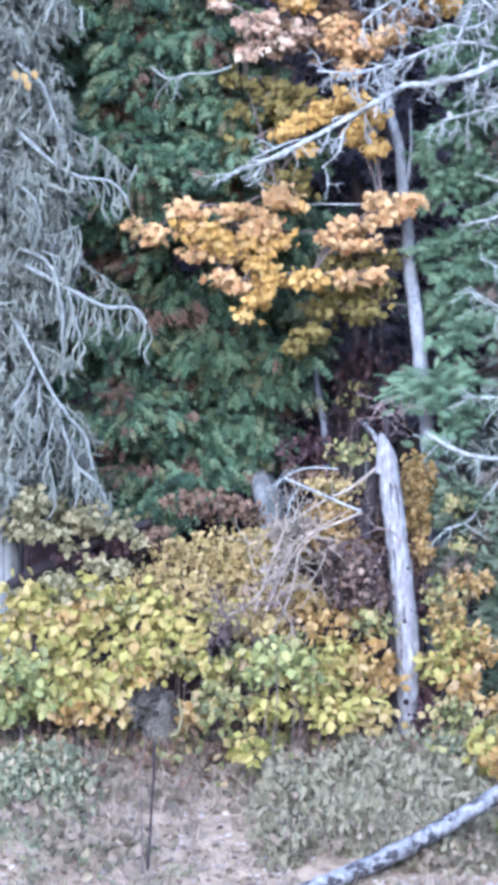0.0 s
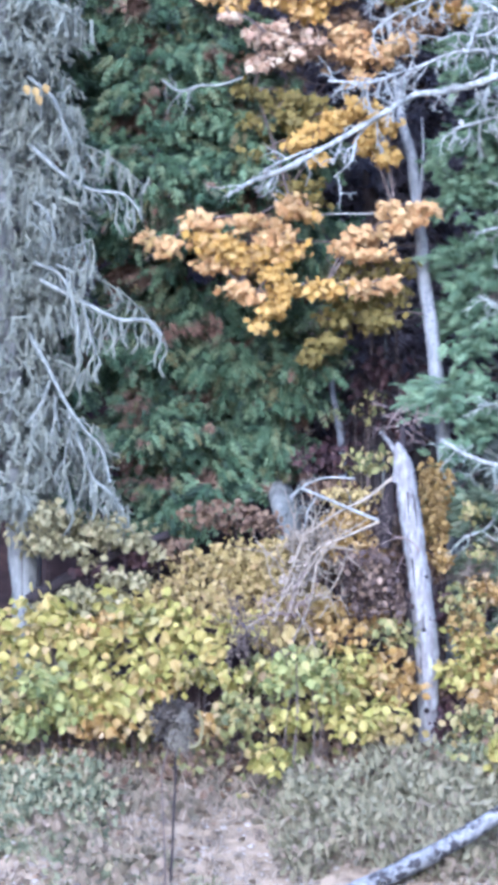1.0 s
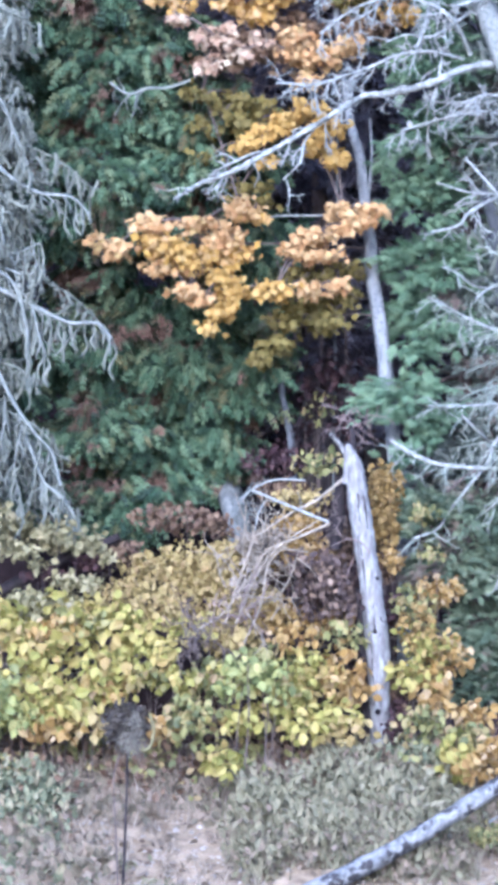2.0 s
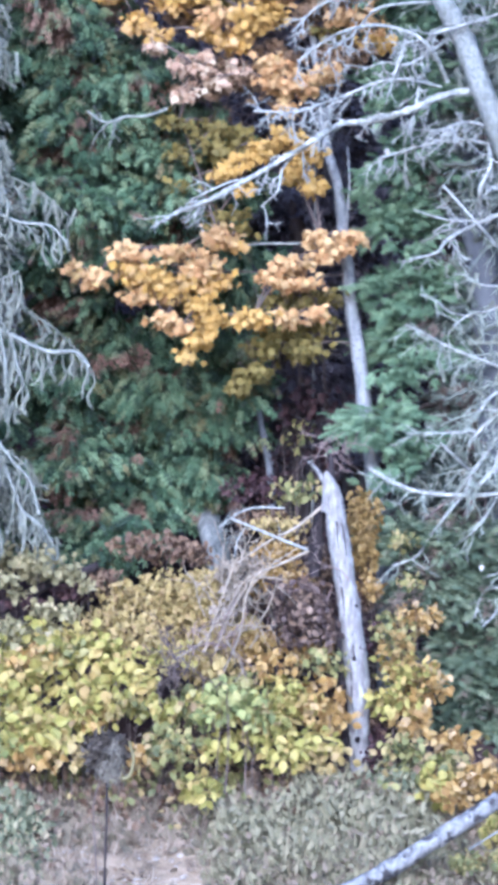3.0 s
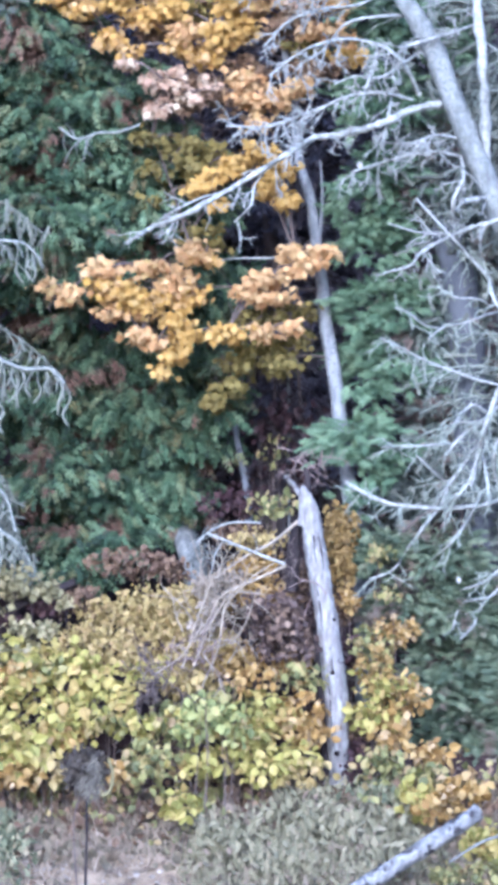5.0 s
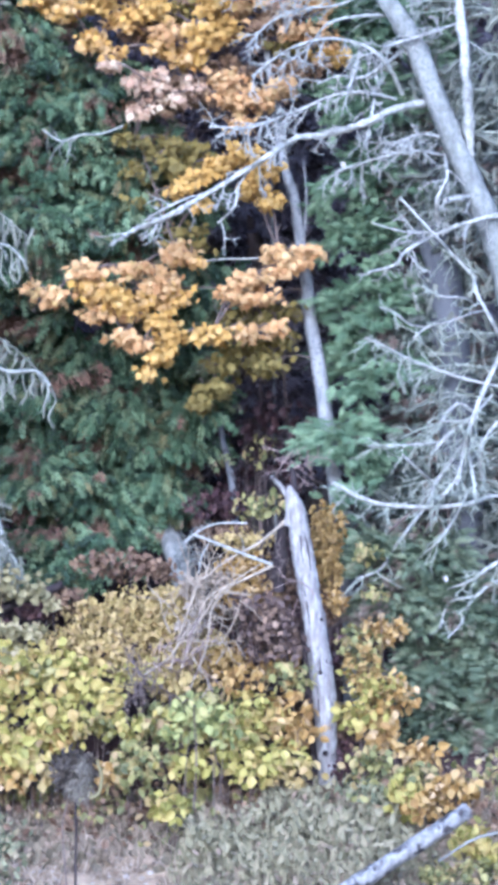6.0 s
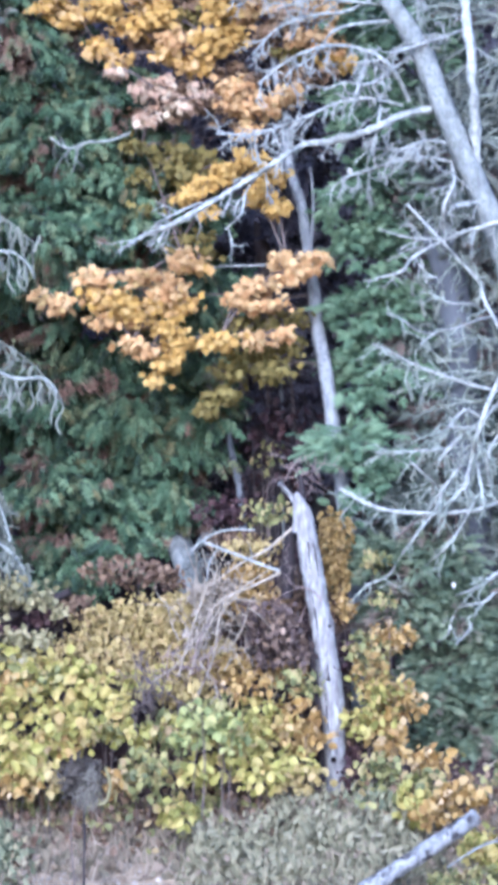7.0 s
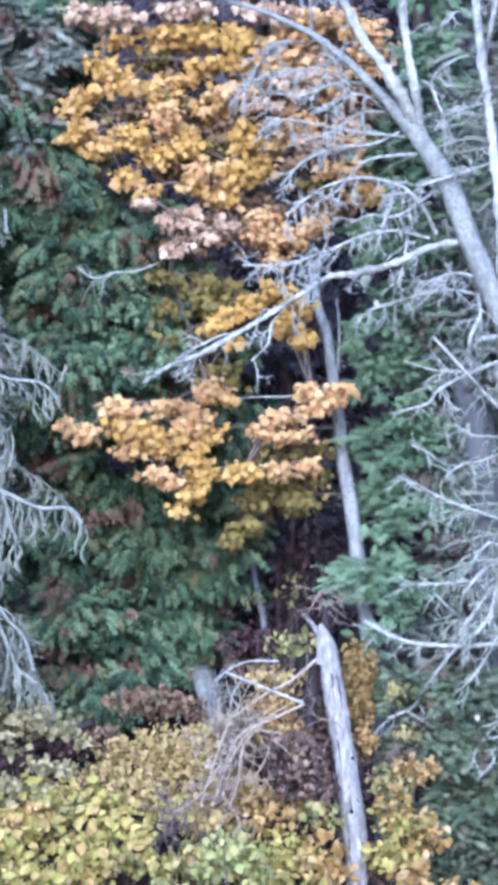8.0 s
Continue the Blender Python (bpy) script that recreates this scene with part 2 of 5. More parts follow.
M_BRUSH = bark_material("dry_brushwood", [(0.3, (0.11, 0.08, 0.075)), (0.55, (0.22, 0.168, 0.155)), (0.8, (0.36, 0.295, 0.265))], scale=14, stretch=1.0)
M_BEIGE = bark_material("beige_brushwood", [(0.3, (0.17, 0.142, 0.108)), (0.55, (0.285, 0.246, 0.19)), (0.8, (0.41, 0.36, 0.285))], scale=14, stretch=1.0)
M_HEAD = bark_material("dry_seed_head", [(0.3, (0.03, 0.026, 0.022)), (0.55, (0.058, 0.05, 0.042)), (0.8, (0.11, 0.097, 0.082))], scale=30, stretch=1.0)
M_DOWN = leaf_material("grey_seed_down", [(0.1, (0.09, 0.082, 0.066)), (0.5, (0.16, 0.147, 0.12)), (0.9, (0.25, 0.232, 0.19))], thin=0.2, rough=0.9)
M_WHITE = leaf_material("withered_pale_leaf", [(0.2, (0.4, 0.384, 0.368)), (0.8, (0.496, 0.488, 0.48))], thin=0.2)
M_STONE = leaf_material("pebble", [(0.1, (0.16, 0.135, 0.11)), (0.5, (0.27, 0.24, 0.2)), (0.9, (0.42, 0.39, 0.345))], thin=0.0, rough=0.9)


# ---- building helpers ----
def at(x, z, y):
    """A place at depth y; x and z are laid out in the upright plane of the snag (42 m off) and widen with the distance."""
    k = y / 42.0
    return Vector((x * k, y, EYE_Z + (z - EYE_Z) * k))


def curve(points, steps=6):
    """A smooth line through the points."""
    p = [Vector(q) for q in points]
    p = [2 * p[0] - p[1]] + p + [2 * p[-1] - p[-2]]
    out = []
    for a, b, c, d in zip(p, p[1:], p[2:], p[3:]):
        for i in range(steps):
            t = i / steps
            out.append(0.5 * (2 * b + (c - a) * t + (2 * a - 5 * b + 4 * c - d) * t * t + (3 * b - a - 3 * c + d) * t ** 3))
    return out + [p[-2]]


class Geo:
    """Vertices and faces of one mesh, in the world's metres."""

    def __init__(self):
        self.v, self.f = [], []

    def tube(self, line, r0, r1, sides=6, rough=0.0, profile=None):
        base, n = len(self.v), len(line)
        for i, p in enumerate(line):
            tan = (line[min(i + 1, n - 1)] - line[max(i - 1, 0)]).normalized()
            ref = Vector((0, 1, 0)) if abs(tan.y) < 0.8 else Vector((1, 0, 0))
            a = tan.cross(ref).normalized()
            b = tan.cross(a)
            r = r0 + (r1 - r0) * i / (n - 1)
            if profile:
                r = float(np.interp(i / (n - 1), *profile))
            for k in range(sides):
                w = 2 * math.pi * k / sides
                d = a * math.cos(w) + b * math.sin(w)
                q = r * (1 + rough * (0.7 * noise.noise(p * 5.0 + d * 2.0) + 0.8 * noise.noise(p * 23.0 + d * 3.0)))
                self.v.append(p + d * q)
        for i in range(n - 1):
            for k in range(sides):
                k2 = (k + 1) % sides
                s = base + i * sides
                self.f.append((s + k, s + k2, s + sides + k2, s + sides + k))
        self.f.append(tuple(base + k for k in range(sides)))
        self.f.append(tuple(base + (n - 1) * sides + k for k in reversed(range(sides))))
        return self

    def add(self, template, pos, tip, nor, size):
        """Many small shapes at once: template in x (side), y (tip), z (face)."""
        verts, faces = template
        tv = np.array(verts)
        tip = tip / np.linalg.norm(tip, axis=1, keepdims=True)
        side = np.cross(tip, nor)
        side /= np.linalg.norm(side, axis=1, keepdims=True)
        nor = np.cross(side, tip)
        w = pos[:, None, :] + size[:, None, None] * (tv[None, :, 0:1] * side[:, None] + tv[None, :, 1:2] * tip[:, None] + tv[None, :, 2:3] * nor[:, None])
        start = len(self.v)
        self.v.extend(map(tuple, w.reshape(-1, 3)))
        k = len(tv)
        for i in range(len(pos)):
            o = start + i * k
            self.f.extend([tuple(o + j for j in f) for f in faces])
        return self

    def mesh(self, name, mat, origin=(0, 0, 0), smooth=True):
        me = bpy.data.meshes.new(name)
        v = np.array([tuple(q) for q in self.v]) - np.array(tuple(origin))
        me.from_pydata(v.tolist(), [], self.f)
        me.materials.append(mat)
        if smooth:
            me.polygons.foreach_set("use_smooth", np.ones(len(me.polygons), dtype=bool))
        me.update()
        return me


def thing(name, base, label, category, group=""):
    ob = new(name)
    ob.empty_display_size = 0.2
    ob.location = base
    return tagged(ob, label, category, group)


def part(name, geo, mat, owner, label="", kind="", smooth=True):
    """One mesh under a thing (or under a part of it)."""
    origin = Vector(owner.location)
    if owner.parent:
        origin = origin + Vector(owner.parent.location)
    ob = new(name, geo.mesh(name, mat, origin, smooth))
    ob.parent = owner
    return tagged(ob, label, kind=kind)


def whole(name, geo, mat, label, category, base, group="", kind="", smooth=True):
    ob = new(name, geo.mesh(name, mat, base, smooth))
    ob.location = base
    return tagged(ob, label, category, group, kind)


TEMPLATES = {}


def single(template, key, mat):
    """The shared mesh of one leaf."""
    if key not in TEMPLATES:
        me = bpy.data.meshes.new(key)
        me.from_pydata(template[0], [], template[1])
        me.materials.append(mat)
        TEMPLATES[key] = me
    return TEMPLATES[key]


def foliage(owner, piece, rest, template, pos, tip, nor, size, mat, own=300):
    """The foremost leaves are pieces of their own, the others one mass."""
    order = np.argsort(pos[:, 1])
    pos, tip, nor, size = pos[order], tip[order], nor[order], size[order]
    me = single(template, piece + "_" + mat.name, mat)
    org = Vector(owner.location)
    for p, t, q, s in zip(pos[:own], tip[:own], nor[:own], size[:own]):
        t, q = Vector(t).normalized(), Vector(q)
        e = t.cross(q).normalized()
        q = e.cross(t)
        ob = new(piece, me)
        ob.parent = owner
        ob.matrix_basis = Matrix.Translation(Vector(p) - org) @ Matrix((e, t, q)).transposed().to_4x4() @ Matrix.Scale(float(s), 4)
    if len(pos) > own:
        g = Geo().add(template, pos[own:], tip[own:], nor[own:], size[own:])
        part(rest, g, mat, owner, kind="stuff", smooth=False)


# leaf shapes, one unit long
OVATE = ([(0, 0, 0), (0.27, 0.22, 0.07), (0.36, 0.48, 0.09), (0.22, 0.78, 0.03), (0, 1.0, -0.10), (-0.22, 0.78, 0.03), (-0.36, 0.48, 0.09), (-0.27, 0.22, 0.07), (0, 0.5, 0)],
         [(0, 1, 8), (1, 2, 8), (2, 3, 8), (3, 4, 8), (4, 5, 8), (5, 6, 8), (6, 7, 8), (7, 0, 8)])
MAPLE = ([(0, 0, 0), (0.30, -0.02, 0.02), (0.22, 0.20, 0.05), (0.55, 0.38, -0.04), (0.28, 0.50, 0.05), (0.26, 0.72, 0.0), (0.12, 0.68, 0.04), (0, 1.0, -0.10),
          (-0.12, 0.68, 0.04), (-0.26, 0.72, 0.0), (-0.28, 0.50, 0.05), (-0.55, 0.38, -0.04), (-0.22, 0.20, 0.05), (-0.30, -0.02, 0.02), (0, 0.42, 0)],
         [(i, i + 1, 14) for i in range(13)] + [(13, 0, 14)])


def spray_shape(pairs, width, droop, finger):
    """A flat spray: fingers in pairs along a rib, bending down towards its tip."""
    v, f = [], []
    for i in range(pairs + 1):
        y = i / pairs
        v.append((0, y, -droop * y * y))
    for i in range(pairs):
        y = i / pairs
        reach = width * (1 - 0.75 * abs(y - 0.35) / 0.65) * (1.0 if i % 2 else 0.82)
        for s in (1, -1):
            k = len(v)
            tipy = y + reach * 0.9
            v += [(s * reach * 0.55, y + reach * 0.28, 0.04 - droop * y * y), (s * reach, tipy, -droop * tipy * tipy - 0.05), (s * reach * 0.42, y + reach * 0.28 + finger, 0.02 - droop * y * y)]
            f += [(i, k, k + 2), (k, k + 1, k + 2), (i, k + 2, i + 1)]
    return v, f


CEDAR = spray_shape(4, 0.36, 0.50, 0.20)
FIR = spray_shape(6, 0.36, 0.22, 0.085)
FINE = spray_shape(5, 0.30, 0.16, 0.10)
FAR = spray_shape(3, 0.5, 0.3, 0.3)


def lichen_shape():
    """A hanging dead twig, shaggy with lichen."""
    v, f = [], []
    r = random.Random(3)
    x = z = 0.0
    last = None
    for i in range(5):
        y = i / 4
        x, z = x + r.uniform(-0.07, 0.07), z + r.uniform(-0.06, 0.06)
        w = 0.075 * (1 - 0.6 * y) + 0.015
        k = len(v)
        v += [(x - w, y, z), (x + w, y, z), (x, y, z + w)]
        if last is not None:
            f += [(last, last + 1, k + 1, k), (last + 1, last + 2, k + 2, k + 1), (last + 2, last, k, k + 2)]
        if 0 < i < 4:
            for s in (1, -1):
                q, g = len(v), r.uniform(0.10, 0.28)
                v += [(x + s * g * 0.6, y + g * 0.5, z + r.uniform(-0.12, 0.12)), (x + s * g * 0.8, y + g * 1.1, z + r.uniform(-0.15, 0.15))]
                f += [(k, k + 1, q), (k + 1, q, q + 1)]
        last = k
    return v, f


LICHEN = lichen_shape()
BLADE = ([(-0.035, 0, 0), (0.035, 0, 0), (0.03, 0.45, 0.03), (-0.03, 0.45, 0.03), (0.0, 1.0, 0.22)], [(0, 1, 2, 3), (3, 2, 4)])
SMALL = ([(0, 0, 0), (0.25, 0.4, 0.06), (0, 1, -0.08), (-0.25, 0.4, 0.06)], [(0, 1, 2), (0, 2, 3)])
PEBBLE = ([(0.5, 0, 0), (0.1, 0.45, 0.05), (-0.45, 0.2, 0), (-0.3, -0.4, 0.02), (0.25, -0.42, 0), (0.05, 0.0, 0.32)], [(0, 1, 5), (1, 2, 5), (2, 3, 5), (3, 4, 5), (4, 0, 5)])


def unit(n, down=0.0, front=0.0, spread=1.0):
    d = rng.normal(size=(n, 3)) * spread
    return d + np.array((0, -front, -down))


def cluster(centre, radii, n):
    """n places in a soft ball, fuller at its rim."""
    d = rng.normal(size=(n, 3))
    d /= np.linalg.norm(d, axis=1, keepdims=True)
    return np.array(tuple(centre)) + d * (rng.random((n, 1)) ** 0.45) * np.array(radii)


# ---- ground: one sheet, a dry bank that climbs into the wood ----
def ground_height(x, y):
    xs = [-500, -60, -10, 0, 6, 14, 30, 38, 39.4, 42.0, 45.0, 60, 110, 600]
    zs = [6, 3, 1.2, 0.35, 0.1, -1.4, -1.9, -1.75, -1.25, -0.05, 1.35, 9.5, 30, 60]
    h = np.interp(y, xs, zs)
    near = math.exp(-((y - 43) / 9) ** 2)
    return float(h) + near * (0.10 * noise.noise((x * 0.7, y * 0.7, 1)) + 0.05 * noise.noise((x * 2.3, y * 2.3, 5)) + 0.02 * noise.noise((x * 7, y * 7, 9)))


def axis(fine_a, fine_b, step, reach):
    mid = list(np.arange(fine_a, fine_b, step))
    out, s = [], step
    p = fine_b
    while p < reach:
        out.append(p)
        s *= 1.25
        p += s
    low, s, p = [], step, fine_a
    while p > -reach:
        s *= 1.25
        p -= s
        low.append(p)
    return low[::-1] + mid + out


def build_ground():
    xs, ys = axis(-4.5, 4.5, 0.07, 500), axis(37.5, 46, 0.07, 600)
    me = bpy.data.meshes.new("ground")
    verts = [(x, y, ground_height(x, y)) for y in ys for x in xs]
    w = len(xs)
    faces = [(j * w + i, j * w + i + 1, (j + 1) * w + i + 1, (j + 1) * w + i) for j in range(len(ys) - 1) for i in range(w - 1)]
    me.from_pydata(verts, [], faces)
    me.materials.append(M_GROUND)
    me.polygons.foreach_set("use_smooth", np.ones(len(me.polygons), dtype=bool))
    tagged(new("ground", me), "pale dry bank of earth rising into leaf litter painted dark for shade", "ground", kind="structure")


build_ground()


def foot(x, y):
    return Vector((x, y, ground_height(x, y)))


# ---- trees ----
def trunk_line(points, y, y_top=None):
    y_top = y if y_top is None else y_top
    n = len(points) - 1
    return curve([at(x, z, y + (y_top - y) * i / n) for i, (x, z) in enumerate(points)], 7)


def limb(owner, line, r0, r1, mat, name="limb", twigs=0, twig_len=0.25, droop=0.3, label="", sides=6, tr=0.004, levels=1, split=False, twig_mat=None):
    """A limb with its forking twigs, which are one mesh with it or, where they stand clear, pieces of it."""
    g = Geo().tube(line, r0, r1, sides, 0.6)
    loose = []
    for i in range(twigs):
        k = rnd.randrange(max(1, len(line) // 5), len(line) - 1)
        along = (line[k + 1] - line[k - 1]).normalized()
        own = Geo() if split else g
        twig(own, line[k], along, twig_len * rnd.uniform(0.5, 1.3), tr, droop, levels)
        loose.append(own)
    ob = part(name, g, mat, owner, label)
    if split:
        for own in loose:
            part("twig", own, twig_mat or mat, ob)
    return ob


def twig(g, start, along, length, r, droop, levels):
    side = Vector((rnd.gauss(0, 1), rnd.gauss(0, 0.8), rnd.gauss(0, 1)))
    d = (along * 0.7 + side * 0.55 + Vector((0, 0, -droop))).normalized()
    pts, p = [start], start.copy()
    for i in range(3):
        d = (d + Vector((rnd.gauss(0, 0.22), rnd.gauss(0, 0.22), rnd.gauss(0, 0.22) - droop * 0.2))).normalized()
        p = p + d * length / 3
        pts.append(p.copy())
    line = curve(pts, 2)
    g.tube(line, r, r * 0.35, 4)
    if levels > 0:
        for k in (2, 4, 5):
            twig(g, line[k], (line[k + 1] - line[k]).normalized(), length * rnd.uniform(0.35, 0.6), r * 0.7, droop, levels - 1)


def evergreen(name, label, category, base, line, r0, clumps, y, thick, template, piece, rest, size, mat, bark, per, tip_down, bough_size, own=300, limbs=14):
    """A conifer: trunk, limbs that reach into each clump, and sprays in layered drooping boughs."""
    tree = thing(name, base, label, category)
    part("trunk", Geo().tube([base - Vector((0, 0, 0.15))] + line, r0, r0 * 0.25, 10, 0.2), bark, tree)
    pos, tip, nor, siz = [], [], [], []
    made = 0
    for cx, cz, rx, rz, *nearer in clumps:
        c = at(cx, cz, y - sum(nearer))
        n = max(3, int(per * rx * rz))
        heart = min(line, key=lambda q: abs(q.z - c.z - 0.2))
        if made < limbs:
            made += 1
            part("limb", Geo().tube(curve([heart, heart.lerp(c, 0.5) + Vector((0, 0, 0.12)), c], 5), 0.03, 0.008, 5), bark, tree)
        d = rng.normal(size=(n, 3))
        d /= np.linalg.norm(d, axis=1, keepdims=True)
        d[:, 1] = -np.abs(d[:, 1]) * np.where(rng.random(n) < 0.8, 1, -1)
        centres = np.array(tuple(c)) + d * (0.35 + 0.65 * rng.random((n, 1)) ** 0.5) * np.array((rx, thick, rz))
        for b, out in zip(centres, d):
            m = rng.integers(14, 24)
            out = out * np.array((1, 0.8, 0.35)) + np.array((0, -0.45, 0))
            out /= np.linalg.norm(out)
            along = rng.random((m, 1))
            across = rng.normal(size=(m, 3)) * np.array((0.42, 0.42, 0.12)) * bough_size * 0.5
            p = b + out * (along - 0.5) * bough_size + across + np.array((0, 0, -1.0)) * (along ** 2) * bough_size * 0.45
            t = out + across / bough_size * 1.3 + np.array((0, 0, -tip_down)) + rng.normal(size=(m, 3)) * 0.28
            q = np.array((0, -0.75, 0.75)) + rng.normal(size=(m, 3)) * 0.35
            pos.append(p), tip.append(t), nor.append(q), siz.append(size * rng.uniform(0.65, 1.25, m))
    foliage(tree, piece, rest, template, np.concatenate(pos), np.concatenate(tip), np.concatenate(nor), np.concatenate(siz), mat, own)
    return tree


# dense white cedar with rusty dead sprays
cedar_line = curve([at(-0.28, 1.52, 43.5), at(-0.35, 1.87, 43.6), at(-0.44, 2.19, 44.1), at(-0.57, 2.54, 44.7), at(-0.71, 3.92, 44.9), at(-1.01, 5.42, 44.4), at(-1.26, 7.43, 44.4), at(-1.41, 10.46, 44.4), at(-1.51, 13.49, 44.4)], 7)
CEDAR_LOW = [(-1.76, 6.63, 0.55, 0.6, 0.25), (-1.91, 7.69, 0.6, 0.7, -0.3), (-1.51, 5.83, 0.7, 0.5, 0.25), (-1.06, 6.13, 0.42, 0.4, 0.25), (-0.76, 5.27, 0.5, 0.45, 0.25), (-1.66, 4.92, 0.7, 0.5, 0.25), (-0.56, 4.57, 0.42, 0.5), (-1.21, 4.12, 0.75, 0.5, -0.45), (-0.36, 3.72, 0.38, 0.4, -0.45), (-1.56, 3.52, 0.6, 0.5, -0.45), (-0.81, 3.27, 0.55, 0.45, -0.45), (-0.36, 3.12, 0.33, 0.3, -0.45), (-1.61, 2.72, 0.45, 0.4), (-1.06, 2.62, 0.55, 0.4, -0.45), (-0.56, 2.67, 0.32, 0.28, -0.45)]
CEDAR_HIGH = [(-1.40, 2.12, 0.35, 0.3), (-2.51, 5.42, 0.6, 0.9), (-2.51, 3.42, 0.5, 0.8), (-0.95, 2.17, 0.25, 0.2), (-0.08, 4.42, 0.22, 0.3), (-0.21, 3.42, 0.22, 0.2), (-0.21, 5.17, 0.2, 0.2), (-0.51, 5.68, 0.3, 0.25), (-1.6, 9.20, 0.45, 0.6), (-1.45, 10.6, 0.4, 0.7), (-1.5, 12.4, 0.3, 0.8), (-2.26, 4.57, 0.35, 0.35), (-2.40, 2.27, 0.35, 0.3), (-2.11, 2.52, 0.35, 0.3), (-2.26, 6.33, 0.4, 0.5, 0.2), (-2.11, 7.13, 0.35, 0.3, 0.2), (-1.91, 6.83, 0.3, 0.3, 0.35), (-2.1, 8.1, 0.4, 0.35, 0.45), (-2.2, 7.4, 0.35, 0.3, 0.45), (-1.75, 8.3, 0.35, 0.3, 0.3)]
cedar = evergreen("cedar_tree", "dense green white cedar with rusty dead sprays", "tree", foot(at(-0.28, 1.52, 43.5).x, 43.5), cedar_line, 0.13, CEDAR_LOW + CEDAR_HIGH, 44.3, 0.85,
          CEDAR, "spray", "foliage", 0.165, M_CEDAR, M_GREY, 225, 0.5, 0.31, own=200)

limb(cedar, curve([at(-0.80, 5.85, 43.15), at(-1.01, 5.78, 43.1), at(-1.20, 5.77, 43.1), at(-1.37, 5.72, 43.1), at(-1.53, 5.82, 43.15)], 5), 0.014, 0.010, M_LIMB, "dead_limb", twigs=9, twig_len=0.18, droop=0.5, tr=0.008, label="bare pale dead limb", split=True)

# fir beside the pale snag
fir_line = trunk_line([(1.64, 1.17), (1.62, 2.92), (1.59, 5.42), (1.55, 8.19), (1.53, 11.47), (1.53, 13.49)], 44.0, 44.3)
FIR_CLUMPS = [(1.37, 5.42, 0.36, 0.3), (1.30, 4.82, 0.3, 0.3), (1.37, 4.22, 0.32, 0.3), (1.37, 3.72, 0.32, 0.25), (1.07, 3.14, 0.25, 0.2, 0.6), (1.24, 2.92, 0.24, 0.16, 0.5), (1.00, 5.33, 0.12, 0.14, 0.2), (1.07, 4.93, 0.10, 0.13, 0.2), (1.05, 4.29, 0.10, 0.12, 0.2), (1.08, 3.82, 0.11, 0.12, 0.2), (1.15, 3.5, 0.10, 0.1, 0.2), (1.08, 2.52, 0.12, 0.12, 0.6), (1.12, 2.20, 0.12, 0.12, 0.6), (1.25, 2.70, 0.13, 0.1, 0.6), (1.52, 4.32, 0.25, 0.3),
              (1.40, 6.13, 0.4, 0.3, 0.2), (1.30, 6.83, 0.4, 0.35, 0.25), (1.62, 7.58, 0.32, 0.4, 0.25), (1.77, 6.72, 0.25, 0.3, 0.1), (1.63, 8.49, 0.4, 0.3, 0.2), 
              (1.60, 9.20, 0.7, 0.8), (1.55, 11.21, 0.6, 0.8), (1.53, 12.98, 0.35, 0.7)]
evergreen("fir_tree", "green fir with layered boughs behind a pale snag", "tree", foot(at(1.64, 1.17, 44.0).x, 44.0), fir_line, 0.14, FIR_CLUMPS, 43.8, 0.5,
          FIR, "sprig", "foliage", 0.15, M_FIR, M_BROWN, 215, 0.15, 0.32)

# half-dead conifer, grey-green behind the leaning tree
dull_line = trunk_line([(2.32, 0.42), (2.29, 2.42), (2.25, 4.92), (2.20, 7.94), (2.18, 11.47)], 44.1)
DULL_CLUMPS = [(1.80, 5.27, 0.4, 0.35), (1.75, 4.12, 0.45, 0.35), (2.20, 4.67, 0.45, 0.4), (1.80, 6.08, 0.45, 0.35), (2.25, 6.18, 0.5, 0.5), (1.80, 7.23, 0.5, 0.4), (2.30, 7.69, 0.5, 0.6), (2.25, 3.42, 0.5, 0.4), (1.75, 3.12, 0.4, 0.3),
               (1.65, 2.67, 0.4, 0.25), (2.25, 2.52, 0.45, 0.35), (2.60, 5.42, 0.4, 0.8), (2.59, 2.42, 0.4, 0.6), (2.20, 9.45, 0.6, 0.7), (2.18, 11.21, 0.4, 0.6), (1.39, 2.42, 0.25, 0.18)]
evergreen("dying_fir_tree", "half-dead fir with dull grey-green and brown needles", "tree", foot(at(2.32, 0.42, 44.1).x, 44.1), dull_line, 0.12, DULL_CLUMPS, 43.85, 0.4,
          FINE, "sprig", "foliage", 0.17, M_DULL, M_BROWN, 160, 0.35, 0.34, own=200)

# grey-green conifer added over the cedar beside the dead one, in place of haze
pale_line = trunk_line([(-2.62, 1.3), (-2.60, 3.9), (-2.55, 6.4), (-2.50, 8.6), (-2.48, 10.6)], 43.7)
PALE_CLUMPS = [(-1.93, 7.95, 0.28, 0.2), (-2.12, 7.55, 0.25, 0.22), (-1.68, 7.72, 0.22, 0.16), (-1.98, 7.12, 0.2, 0.16), (-1.62, 8.05, 0.2, 0.14), (-2.15, 8.2, 0.3, 0.22), (-2.45, 9.3, 0.3, 0.4), (-2.48, 10.2, 0.2, 0.35)]
evergreen("haze_fir_tree", "added thin grey-green fir standing in for haze beside a dead conifer", "tree", foot(at(-2.62, 1.3, 43.7).x, 43.7), pale_line, 0.10, PALE_CLUMPS, 43.45, 0.25,
          FINE, "sprig", "foliage", 0.16, M_DULL, M_GREY, 190, 0.3, 0.32, own=120)

